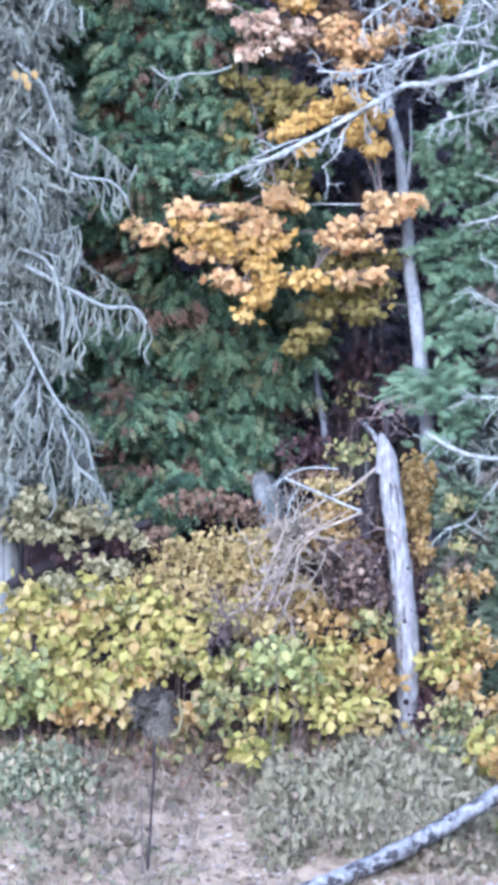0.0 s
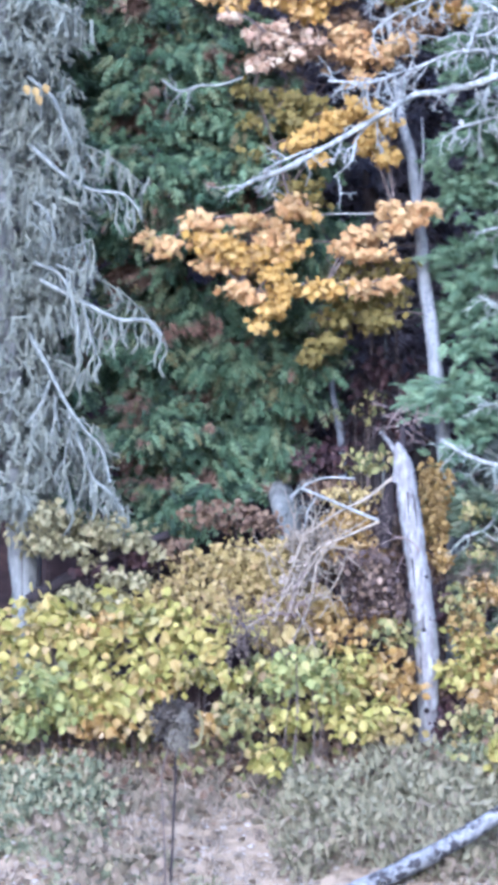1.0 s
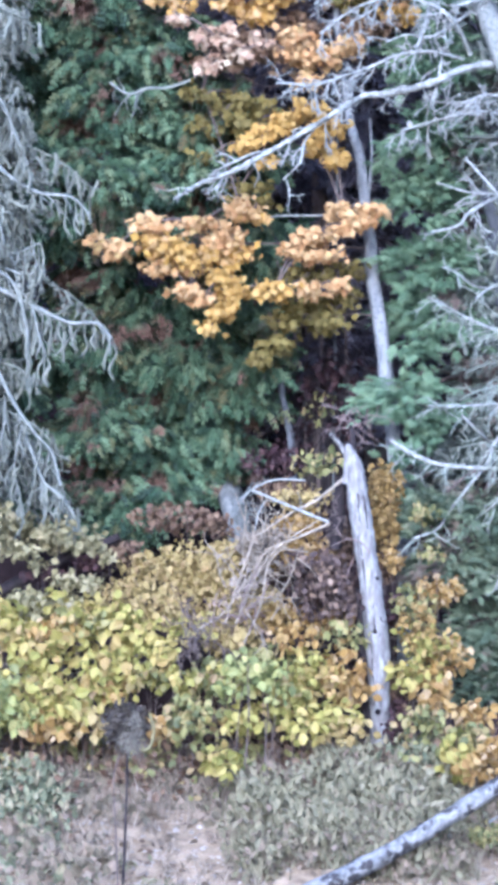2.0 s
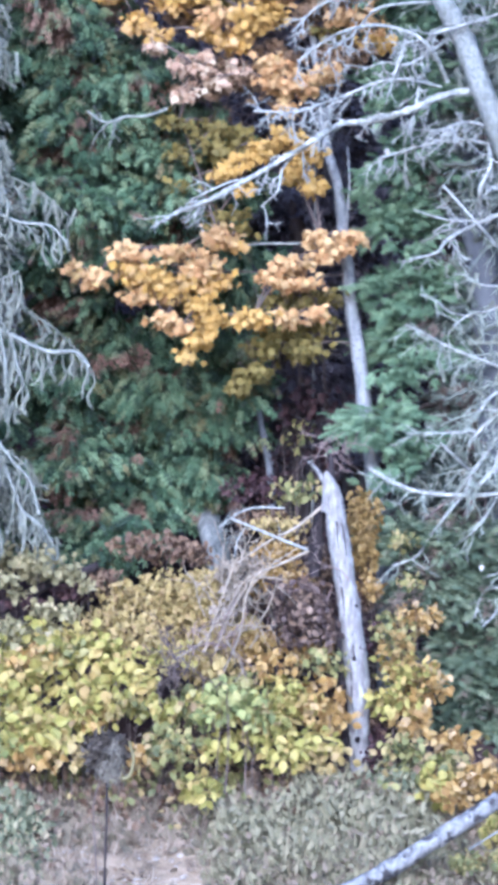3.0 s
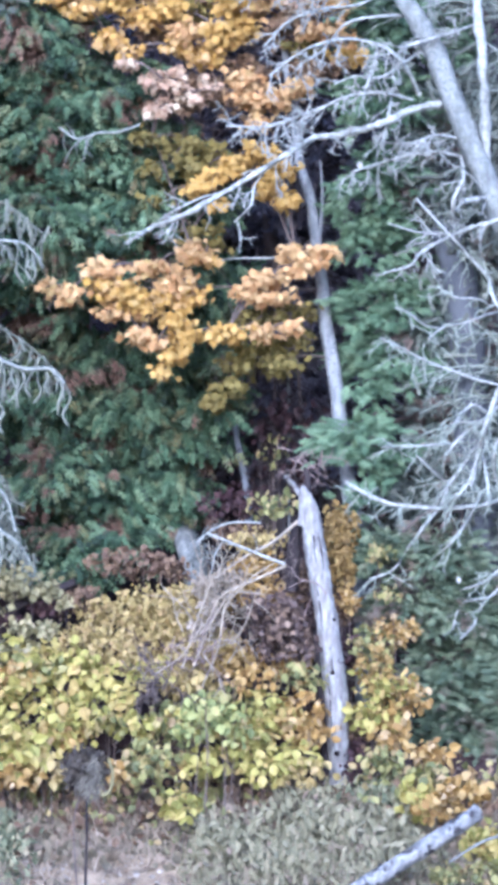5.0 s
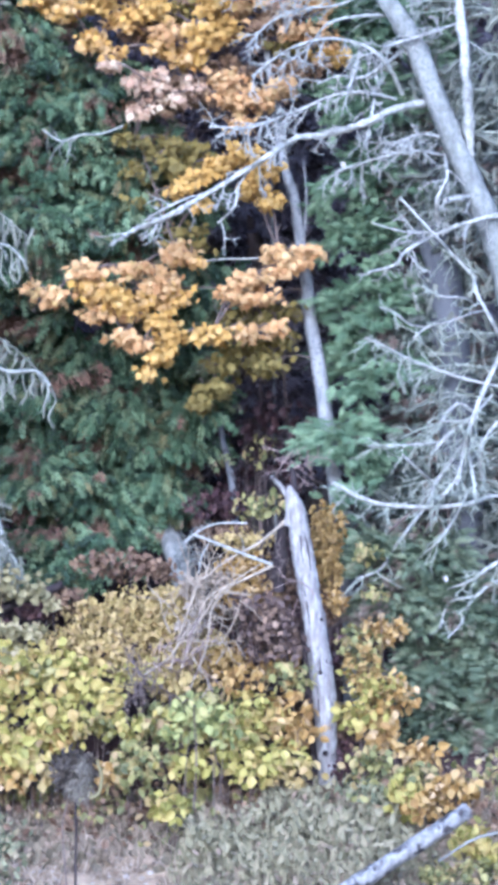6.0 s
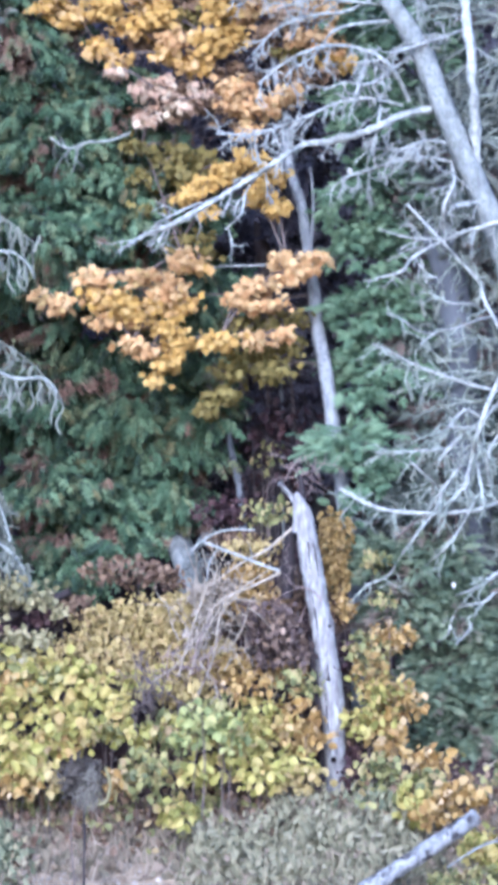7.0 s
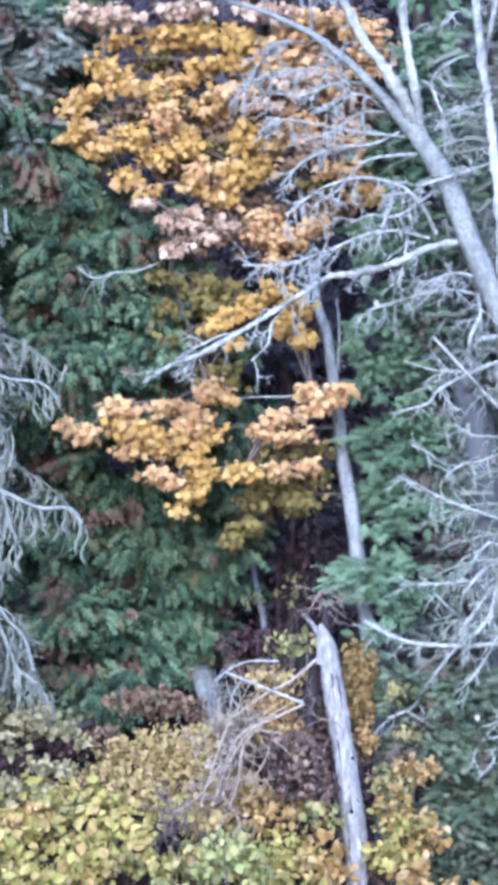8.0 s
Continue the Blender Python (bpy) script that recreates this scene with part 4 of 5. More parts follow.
def leaning_tree():
    y = 42.6
    line = trunk_line([(3.01, -0.49), (2.89, 1.41), (2.70, 3.41), (2.57, 4.42), (2.41, 4.95), (2.18, 5.52), (2.02, 5.91), (1.84, 6.38), (1.69, 6.70), (1.56, 6.91),
                       (1.38, 7.13), (1.17, 7.36), (0.96, 7.58), (0.64, 7.85), (0.32, 8.02), (0.10, 8.11), (-0.19, 8.19)], y, 42.3)
    tree = thing("leaning_dead_tree", foot(line[0].x, y), "leaning dead tree with long bare pale limbs", "tree")
    part("trunk", Geo().tube([foot(line[0].x, y) - Vector((0, 0, 0.2))] + line, 0.145, 0.02, 14, 0.28, ((0, 0.35, 0.55, 0.62, 0.68, 0.8, 1), (0.14, 0.105, 0.09, 0.078, 0.046, 0.032, 0.016))), M_STEM, tree, "pale grey trunk without bark")
    # stems that rise from the trunk
    bare(tree, y, 0.042, 0.02, 5, (2.27, 5.32), (2.25, 5.9), (2.22, 6.45), (2.16, 7.10), (2.09, 7.64), (2.04, 8.18), (2.01, 8.5))
    bare(tree, y, 0.018, 0.012, 2, (2.12, 7.63), (2.17, 7.93), (2.26, 8.28))
    bare(tree, y, 0.058, 0.018, 9, (1.54, 6.95), (1.43, 7.21), (1.25, 7.54), (1.03, 7.84), (0.86, 8.19), (0.72, 8.45))
    bare(tree, y, 0.035, 0.022, 5, (1.57, 6.92), (1.53, 7.14), (1.48, 7.47), (1.42, 7.83), (1.39, 8.19), (1.36, 8.45))
    bare(tree, y, 0.014, 0.008, 2, (0.59, 7.84), (0.57, 8.10), (0.57, 8.40))
    bare(tree, y, 0.012, 0.006, 3, (1.50, 7.48), (1.62, 7.43), (1.72, 7.20), (1.83, 6.90))
    bare(tree, y, 0.010, 0.005, 4, (2.09, 7.68), (1.90, 7.67), (1.67, 7.53))
    bare(tree, y, 0.008, 0.004, 3, (2.11, 7.27), (1.92, 7.21), (1.72, 7.15))
    bare(tree, y, 0.008, 0.004, 3, (2.08, 8.08), (1.88, 8.08), (1.78, 7.98))
    # long limbs reaching over the maple
    bare(tree, y, 0.032, 0.010, 25, (1.92, 6.04), (1.61, 5.97), (1.31, 5.84), (1.00, 5.75), (0.70, 5.71), (0.45, 5.55), (0.29, 5.45), (-0.11, 5.22), (-0.41, 5.05), (-0.71, 4.93), (-0.84, 4.85))
    bare(tree, y, 0.010, 0.005, 3, (-0.40, 5.05), (-0.52, 4.97), (-0.58, 4.87))
    bare(tree, y, 0.010, 0.005, 3, (-0.05, 5.25), (-0.25, 5.20), (-0.45, 5.11), (-0.60, 5.04))
    bare(tree, y, 0.009, 0.005, 3, (0.30, 5.45), (0.20, 5.30), (0.16, 5.12), (0.02, 4.98))
    bare(tree, y, 0.015, 0.006, 29, (1.61, 6.07), (1.31, 6.12), (1.06, 6.10), (0.80, 5.99), (0.55, 5.90), (0.30, 5.82), (-0.05, 5.83))
    bare(tree, y, 0.018, 0.006, 22, (1.67, 6.11), (1.56, 6.32), (1.41, 6.49), (1.26, 6.56), (1.01, 6.60), (0.76, 6.55), (0.56, 6.45), (0.33, 6.27))
    bare(tree, y, 0.013, 0.007, 8, (1.31, 6.56), (1.26, 6.37), (1.20, 6.17))
    bare(tree, y, 0.012, 0.006, 7, (1.43, 6.17), (1.39, 5.92), (1.34, 5.71))
    bare(tree, y, 0.014, 0.008, 10, (2.15, 6.73), (1.82, 6.61), (1.51, 6.52))
    bare(tree, y, 0.013, 0.005, 17, (2.13, 5.70), (1.81, 5.74), (1.60, 5.67), (1.35, 5.67))
    bare(tree, y, 0.015, 0.006, 17, (2.05, 5.55), (1.80, 5.59), (1.55, 5.56), (1.30, 5.49), (1.05, 5.41))
    bare(tree, y, 0.015, 0.008, 8, (2.04, 5.56), (2.05, 5.36), (1.96, 5.16), (1.96, 4.96))
    bare(tree, y, 0.02, 0.014, 3, (2.33, 5.21), (2.20, 5.17), (2.04, 5.15))
    bare(tree, y, 0.012, 0.004, 19, (1.49, 6.96), (1.07, 7.00), (0.76, 7.05), (0.41, 7.12), (0.16, 7.13))
    bare(tree, y, 0.011, 0.004, 15, (0.82, 7.66), (0.54, 7.58), (0.27, 7.53), (0.01, 7.44), (-0.16, 7.27))
    bare(tree, y, 0.011, 0.004, 15, (0.52, 7.84), (0.29, 7.82), (0.14, 7.67), (0.04, 7.47))
    bare(tree, y, 0.010, 0.004, 12, (1.09, 7.43), (0.87, 7.49), (0.77, 7.66), (0.67, 7.71))
    bare(tree, y, 0.010, 0.004, 15, (1.27, 7.18), (1.02, 7.34), (0.77, 7.28), (0.69, 7.16))
    bare(tree, y, 0.013, 0.005, 9, (1.42, 7.05), (1.11, 6.90), (0.81, 6.87), (0.51, 6.76), (0.28, 6.53))
    bare(tree, y, 0.012, 0.005, 8, (1.32, 7.20), (1.02, 7.18), (0.74, 7.01), (0.51, 6.93))
    bare(tree, y, 0.013, 0.005, 9, (1.62, 6.82), (1.31, 6.80), (1.01, 6.73), (0.81, 6.50), (0.61, 6.38))
    bare(tree, y, 0.012, 0.005, 8, (1.02, 7.48), (0.77, 7.44), (0.47, 7.34), (0.21, 7.36), (-0.04, 7.22))
    bare(tree, y, 0.013, 0.005, 8, (1.71, 6.52), (1.51, 6.37), (1.31, 6.25), (1.11, 6.27), (0.91, 6.20))
    # limbs of the lower trunk
    bare(tree, y, 0.024, 0.006, 16, (2.75, 5.02), (2.46, 5.00), (2.23, 4.95), (1.99, 4.87), (1.69, 4.71), (1.57, 4.58), (1.34, 4.52))
    bare(tree, y, 0.016, 0.006, 5, (2.56, 3.82), (2.44, 4.05), (2.30, 4.32), (2.27, 4.47), (2.07, 4.69), (1.93, 4.85), (1.63, 5.18))
    bare(tree, y, 0.010, 0.005, 4, (2.30, 4.22), (2.19, 4.28), (1.97, 4.30), (1.82, 4.39))
    bare(tree, y, 0.011, 0.005, 8, (2.37, 4.18), (2.24, 4.14), (2.04, 4.07), (1.86, 4.03), (1.73, 3.93))
    bare(tree, y, 0.008, 0.004, 4, (1.99, 4.87), (1.80, 4.86), (1.60, 4.89), (1.38, 4.96))
    bare(tree, y, 0.010, 0.005, 3, (1.89, 4.03), (1.71, 4.05), (1.56, 4.16), (1.44, 4.21))
    bare(tree, y, 0.014, 0.005, 18, (2.68, 3.46), (2.23, 3.55), (1.93, 3.65), (1.68, 3.75), (1.48, 3.86), (1.31, 3.94))
    bare(tree, y, 0.022, 0.008, 26, (2.59, 3.92), (2.38, 3.52), (2.23, 3.15), (2.17, 2.92), (2.09, 2.67), (1.96, 2.52), (1.85, 2.43))
    bare(tree, y, 0.016, 0.007, 5, (2.28, 3.27), (2.11, 3.34), (1.97, 3.18))
    bare(tree, y, 0.016, 0.007, 5, (2.21, 3.18), (2.04, 3.08), (1.87, 2.90))
    bare(tree, y, 0.014, 0.007, 4, (2.20, 3.03), (2.03, 2.80), (1.87, 2.59), (1.77, 2.43))
    bare(tree, y, 0.014, 0.007, 3, (2.16, 2.87), (2.14, 2.75), (2.10, 2.62))
    bare(tree, y, 0.013, 0.006, 3, (1.89, 2.65), (1.74, 2.78), (1.62, 2.90))
    bare(tree, y, 0.016, 0.008, 4, (2.55, 3.24), (2.38, 3.07), (2.31, 2.92), (2.32, 2.67))
    bare(tree, y, 0.014, 0.006, 10, (2.21, 2.90), (2.25, 2.67), (2.27, 2.49))
    bare(tree, y, 0.013, 0.005, 14, (2.43, 3.42), (2.22, 3.21), (2.02, 3.19), (1.85, 3.14))
    bare(tree, y, 0.011, 0.004, 14, (2.23, 3.03), (1.92, 3.00), (1.57, 2.98), (1.32, 2.98))
    bare(tree, y, 0.012, 0.005, 12, (2.15, 2.92), (1.94, 2.68), (1.84, 2.45))
    bare(tree, y, 0.018, 0.010, 18, (2.71, 2.55), (2.42, 2.52), (2.16, 2.45), (1.81, 2.43), (1.44, 2.46), (1.21, 2.54), (1.00, 2.66))
    bare(tree, y, 0.013, 0.006, 6, (1.89, 2.45), (1.78, 2.38), (1.65, 2.22), (1.51, 2.03), (1.41, 1.89), (1.20, 1.80))
    bare(tree, y, 0.011, 0.004, 8, (2.21, 2.57), (2.07, 2.32), (1.93, 2.13), (1.78, 2.00))
    bare(tree, y, 0.018, 0.006, 8, (2.80, 2.11), (2.41, 1.91), (2.20, 1.77), (2.00, 1.70))
    bare(tree, y, 0.014, 0.005, 8, (2.80, 1.89), (2.41, 1.75), (2.25, 1.64), (2.02, 1.58), (1.93, 1.35))
    bare(tree, y, 0.009, 0.005, 3, (2.22, 1.63), (2.12, 1.40), (2.00, 1.27))


leaning_tree()


# smooth grey trunk half hidden by twigs
def grey_trunk():
    line = trunk_line([(2.24, 1.17), (2.18, 2.12), (2.10, 3.42), (2.01, 4.43), (1.92, 4.83), (1.89, 4.95)], 43.5)
    base = foot(line[0].x, 43.5)
    tree = thing("broken_trunk", base, "thick smooth grey-lilac trunk behind bare twigs", "dead tree")
    part("trunk", Geo().tube([base - Vector((0, 0, 0.2))] + line, 0.19, 0.14, 14, 0.15), M_LILAC, tree)
    for dx, h, r in ((-0.09, 0.16, 0.04), (-0.03, 0.24, 0.045), (0.05, 0.12, 0.05), (0.1, 0.2, 0.03)):
        p = line[-1] + Vector((dx, -0.04, -0.04))
        part("splinter", Geo().tube(curve([p - Vector((0, 0, 0.1)), p, p + Vector((-0.03, 0, h))], 3), r, 0.006, 6, 0.4), M_LILAC, tree)
    for z, dx in ((3.0, 0.06), (3.9, -0.05), (4.4, 0.03)):
        q = min(line, key=lambda v: abs(v.z - z))
        part("branch_stub", Geo().tube([q + Vector((dx, -0.1, 0)), q + Vector((dx * 2, -0.24, 0.02)), q + Vector((dx * 3, -0.3, 0.05))], 0.022, 0.012, 6, 0.4), M_GREY, tree)

grey_trunk()


# bare grey thicket of lichened twigs behind the leaning tree
def thicket():
    y = 43.1
    base = foot(at(2.59, 0.42, y).x, y)
    bush = thing("dead_thicket", base, "tangle of fine grey dead twigs with lichen", "bush")
    for i in range(26):
        a = at(2.6 + rnd.uniform(-0.2, 0.5), rnd.uniform(1.6, 7.5), y)
        b = a + Vector((-rnd.uniform(0.5, 1.25), rnd.uniform(-0.3, 0.2), rnd.uniform(-0.35, 0.1)))
        path = curve([a, a.lerp(b, 0.5) + Vector((0, 0, rnd.uniform(0, 0.12))), b], 6)
        limb(bush, path, 0.012, 0.004, M_TWIG, "limb", twigs=12, twig_len=0.32, droop=0.3, tr=0.0055, split=True)
    n = 700
    pos = np.stack([rng.uniform(1.5, 3.0, n), rng.uniform(42.75, 43.3, n), rng.uniform(1.3, 7.9, n)], 1)
    pos = pos[(pos[:, 0] - 1.5) / 1.1 > rng.random(n)]
    n = len(pos)
    foliage(bush, "lichened_twig", "lichen", LICHEN, pos, unit(n, 0.5, 0.1, 0.7), unit(n, 0, 1, 0.6), rng.uniform(0.12, 0.34, n), M_LICHEN, 160)
    part("stem", Geo().tube([base - Vector((0, 0, 0.1)), at(2.75, 3, y), at(2.8, 8.2, y)], 0.09, 0.05, 8, 0.1), M_GREY, bush)


thicket()


# slim stems in the dark hollow
def sapling(pts, y, r, mat, label):
    line = trunk_line(pts, y)
    base = foot(line[0].x, y)
    g = Geo().tube([base - Vector((0, 0, 0.1))] + line, r, r * 0.6, 8, 0.25)
    whole("sapling", g, mat, label, "young tree", base, "saplings in the hollow")


sapling([(0.13, 2.50), (0.10, 2.72), (0.06, 2.92), (0.02, 3.12), (0.02, 3.40)], 44.1, 0.04, M_LILAC, "slim grey sapling stem in a dark hollow")

sapling([(0.36, 2.5), (0.35, 3.0), (0.37, 3.5), (0.36, 4.3)], 44.5, 0.018, M_BROWN, "slim brown sapling stem in a dark hollow")
sapling([(0.60, 2.6), (0.61, 3.1), (0.58, 3.6), (0.56, 4.4)], 44.8, 0.02, M_BROWN, "slim brown sapling stem in a dark hollow")
sapling([(0.49, 4.4), (0.50, 4.75), (0.49, 5.1), (0.50, 5.5)], 44.6, 0.016, M_GREY, "slim grey sapling stem in a dark hollow")

# dark wood behind, its shade and lilac haze painted into the needles
def far_conifer(x, y, h, spread):
    base = foot(x, y)
    tree = thing("background_conifer", base, "conifer deep in the wood, shade and haze in its colour", "tree", "conifers of the dark wood")
    part("trunk", Geo().tube([base - Vector((0, 0, 0.2)), base + Vector((0.05, 0, h * 0.5)), base + Vector((0, 0, h))], 0.16, 0.03, 8, 0.1), M_BROWN, tree)
    n = int(30 * h)
    t = rng.random(n) ** 0.8
    ang = rng.random(n) * 6.283
    reach = spread * (1.05 - t) * rng.uniform(0.5, 1.0, n)
    cen = np.stack([x + np.cos(ang) * reach, y + np.sin(ang) * reach, base.z + 0.6 + t * (h - 0.6)], 1)
    m = 8 if y < 50.5 else 3
    out = np.stack([np.cos(ang), np.sin(ang), np.zeros(n)], 1)
    pos = np.repeat(cen, m, 0) + rng.normal(size=(n * m, 3)) * np.array((0.22, 0.22, 0.09))
    tip = np.repeat(out, m, 0) + unit(n * m, 0.6, 0, 0.5)
    nor = unit(n * m, -0.8, 0.3, 0.5)
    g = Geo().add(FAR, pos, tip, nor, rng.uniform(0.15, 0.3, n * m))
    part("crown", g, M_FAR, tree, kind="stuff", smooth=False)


# the last two are added close in, to keep sun out of the hollow
for fx, fy, fh, fs in ((-3.4, 47.5, 12, 1.9), (-1.6, 48.6, 13, 2.0), (0.4, 50.0, 13, 2.1), (2.0, 48.2, 12, 1.8), (3.9, 47.0, 12, 1.9), (-4.9, 45.2, 11, 1.7), (5.2, 44.6, 11, 1.7), (1.3, 53.5, 12, 2.2), (-0.7, 54.5, 12, 2.2), (3.6, 53, 12, 2.2), (-3.4, 53.5, 12, 2.2), (0.35, 46.6, 7, 0.9), (1.0, 47.2, 8, 1.0)):
    far_conifer(fx, fy, fh, fs)


# ---- undergrowth ----
def shrub(x, z, y, w, h, mat, n, label, leaf=0.13, wood=None):
    c = at(x, z, y)
    base = foot(c.x, y)
    bush = thing("shrub", base, label, "shrub", "autumn shrubs on the bank")
    top = c.z + h * 0.1
    for i in range(2):
        end = Vector((c.x + rnd.uniform(-0.6, 0.6) * w, y + rnd.uniform(-0.2, 0.15), top - rnd.uniform(0.05, 0.3) * h))
        part("stem", Geo().tube(curve([base + Vector((rnd.uniform(-0.06, 0.06), 0, -0.03)), base.lerp(end, 0.5) + Vector((rnd.uniform(-0.06, 0.06), 0, 0.05)), end], 4), 0.005, 0.003, 5), wood or M_BROWN, bush)
    n = int(n * (4.4 if leaf < 0.081 else 2.7))
    leaf *= 0.84 if leaf < 0.081 else 0.95
    w, h = w * 1.12, h * 1.12
    pos = cluster(c, (w, 0.28, h), n)
    pos[:, 1] -= 0.35 * (c.z + h - pos[:, 2]) * 0.5
    for i in range(n):
        g = ground_height(pos[i, 0], pos[i, 1]) + 0.05
        pos[i, 2] = max(pos[i, 2], g)
    foliage(bush, "leaf", "foliage", OVATE, pos, unit(n, 0.8, 0.6, 0.8), unit(n, -0.6, 0.65, 0.9), rng.uniform(0.6, 1.2, n) * leaf, mat, 16)


YELLOW = "low shrub with broad lemon-yellow autumn leaves"
TAN = "fading shrub with small tan-yellow leaves"
GREEN = "shrub with pale green leaves turning yellow"
BUFF = "shrub with pale buff and grey-green leaves"
ORANGE = "shrub with orange and buff autumn leaves"
RUSSET = "low shrub with dull russet and buff leaves"
GOLD = "narrow shrub with dense golden-brown leaves"
RED = "small shrub with dark wine-red leaves"
shrub(-1.90, 1.12, 42.3, 0.32, 0.2, M_SHRUB, 62, YELLOW, 0.13)
shrub(-1.55, 1.02, 42.0, 0.32, 0.25, M_SHRUB, 60, YELLOW, 0.13)
shrub(-2.05, 0.77, 41.8, 0.32, 0.22, M_SHRUB, 60, YELLOW, 0.13)
shrub(-2.50, 1.02, 42.0, 0.36, 0.24, M_SHRUB, 60, YELLOW, 0.13)
shrub(-2.85, 0.77, 41.9, 0.36, 0.26, M_SHRUB, 60, YELLOW, 0.13)
shrub(-1.90, 0.37, 41.4, 0.34, 0.2, M_SHRUB, 60, YELLOW, 0.13)
shrub(-2.45, 0.47, 41.6, 0.34, 0.22, M_SHRUB_G, 56, GREEN, 0.12)
shrub(-2.85, 0.27, 41.4, 0.36, 0.22, M_SHRUB_G, 56, GREEN, 0.12)
shrub(-2.00, 0.12, 41.2, 0.3, 0.12, M_SHRUB_O, 40, ORANGE, 0.12)
shrub(-1.45, 0.57, 41.6, 0.28, 0.22, M_SHRUB, 56, YELLOW, 0.12)
shrub(-1.10, 0.77, 41.8, 0.28, 0.24, M_SHRUB, 54, YELLOW, 0.11)
shrub(-1.83, 1.77, 42.7, 0.28, 0.17, M_SHRUB_P, 54, BUFF, 0.10, M_DARKWOOD)
shrub(-2.18, 1.83, 42.75, 0.28, 0.18, M_SHRUB_P, 54, BUFF, 0.10, M_DARKWOOD)
shrub(-2.55, 1.81, 42.7, 0.28, 0.2, M_SHRUB_P, 54, BUFF, 0.10, M_DARKWOOD)
shrub(-2.05, 1.46, 42.45, 0.2, 0.06, M_RED, 30, RED, 0.08)
shrub(-1.62, 1.58, 42.5, 0.2, 0.07, M_RED, 40, RED, 0.08)
for bx, bz, bw, bh, bn in ((-2.47, 1.95, 0.15, 0.12, 40), (-2.46, 1.72, 0.16, 0.10, 36), (-2.24, 1.66, 0.13, 0.07, 24), (-1.90, 1.86, 0.18, 0.11, 44), (-1.72, 1.74, 0.14, 0.08, 26), (-2.10, 1.55, 0.10, 0.05, 12),
                           (-1.90, 1.42, 0.14, 0.06, 26), (-2.22, 1.26, 0.17, 0.07, 44), (-1.87, 1.22, 0.20, 0.08, 46), (-1.66, 1.38, 0.12, 0.08, 28), (-2.12, 1.12, 0.22, 0.08, 50), (-1.5, 1.62, 0.1, 0.05, 14), (-2.5, 1.12, 0.14, 0.07, 26)):
    shrub(bx, bz, 42.3, bw, bh, M_SHRUB_P, bn, BUFF, 0.085, M_DARKWOOD)
shrub(-1.10, 1.47, 42.6, 0.36, 0.2, M_SHRUB_T, 95, TAN, 0.078)
shrub(-0.75, 1.57, 42.7, 0.34, 0.22, M_SHRUB_T, 95, TAN, 0.078)
shrub(-1.30, 1.22, 42.3, 0.3, 0.2, M_SHRUB_T, 85, TAN, 0.08)
shrub(-0.85, 1.17, 42.3, 0.32, 0.2, M_SHRUB_T, 85, TAN, 0.08)
shrub(-0.50, 0.57, 41.7, 0.28, 0.18, M_SHRUB_G, 56, GREEN, 0.10)
shrub(-0.10, 0.67, 41.9, 0.3, 0.18, M_SHRUB_G, 56, GREEN, 0.11)
shrub(0.29, 0.62, 41.8, 0.3, 0.2, M_SHRUB, 56, YELLOW, 0.11)
shrub(0.59, 0.62, 41.9, 0.22, 0.26, M_SHRUB_O, 50, ORANGE, 0.11)
shrub(0.04, 0.37, 41.5, 0.32, 0.16, M_SHRUB, 52, YELLOW, 0.11)
shrub(0.49, 0.27, 41.5, 0.26, 0.14, M_SHRUB, 44, YELLOW, 0.11)
shrub(-0.70, 0.27, 41.4, 0.3, 0.14, M_SHRUB_G, 44, GREEN, 0.10)
shrub(-0.08, 1.10, 42.1, 0.24, 0.16, M_GOLD, 56, "shrub with golden-brown autumn leaves", 0.09)
shrub(0.44, 1.07, 42.3, 0.24, 0.12, M_SHRUB_O, 40, ORANGE, 0.09)
shrub(0.09, 1.67, 42.6, 0.18, 0.12, M_SHRUB_O, 36, ORANGE, 0.09)
shrub(0.19, 2.17, 43.0, 0.3, 0.12, M_SHRUB_T, 30, TAN, 0.08)
shrub(0.37, 2.47, 43.4, 0.25, 0.15, M_SHRUB_G, 30, GREEN, 0.09)
shrub(0.37, 2.97, 44.2, 0.2, 0.15, M_SHRUB_G, 10, GREEN, 0.09)
shrub(0.90, 2.12, 42.5, 0.13, 0.36, M_GOLD, 110, GOLD, 0.07)
shrub(1.19, 1.22, 42.3, 0.22, 0.2, M_SHRUB_G, 56, GREEN, 0.085)
shrub(1.44, 1.37, 42.4, 0.22, 0.14, M_SHRUB_O, 60, ORANGE, 0.082)
shrub(1.29, 0.87, 42.0, 0.24, 0.22, M_SHRUB, 56, YELLOW, 0.09)
shrub(1.22, 1.05, 41.95, 0.16, 0.2, M_GOLD, 26, "shrub with golden-brown autumn leaves", 0.085)
shrub(1.39, 0.47, 41.8, 0.16, 0.14, M_SHRUB_O, 34, ORANGE, 0.12)
shrub(1.59, -0.08, 41.2, 0.15, 0.2, M_SHRUB, 30, YELLOW, 0.13)
shrub(1.74, 0.27, 41.6, 0.2, 0.1, M_SHRUB_O, 26, ORANGE, 0.12)
shrub(2.04, -0.03, 41.2, 0.22, 0.14, M_SHRUB_O, 34, ORANGE, 0.12)
shrub(2.19, -0.48, 40.6, 0.2, 0.14, M_SHRUB, 30, YELLOW, 0.12)
shrub(-0.48, -0.18, 40.9, 0.17, 0.12, M_SHRUB, 32, YELLOW, 0.11)
shrub(1.09, 0.17, 41.7, 0.14, 0.2, M_RED, 46, RED, 0.07)
shrub(0.15, 1.66, 42.3, 0.13, 0.08, M_SHRUB_O, 12, "withered shrub with a few pale orange leaves", 0.09)
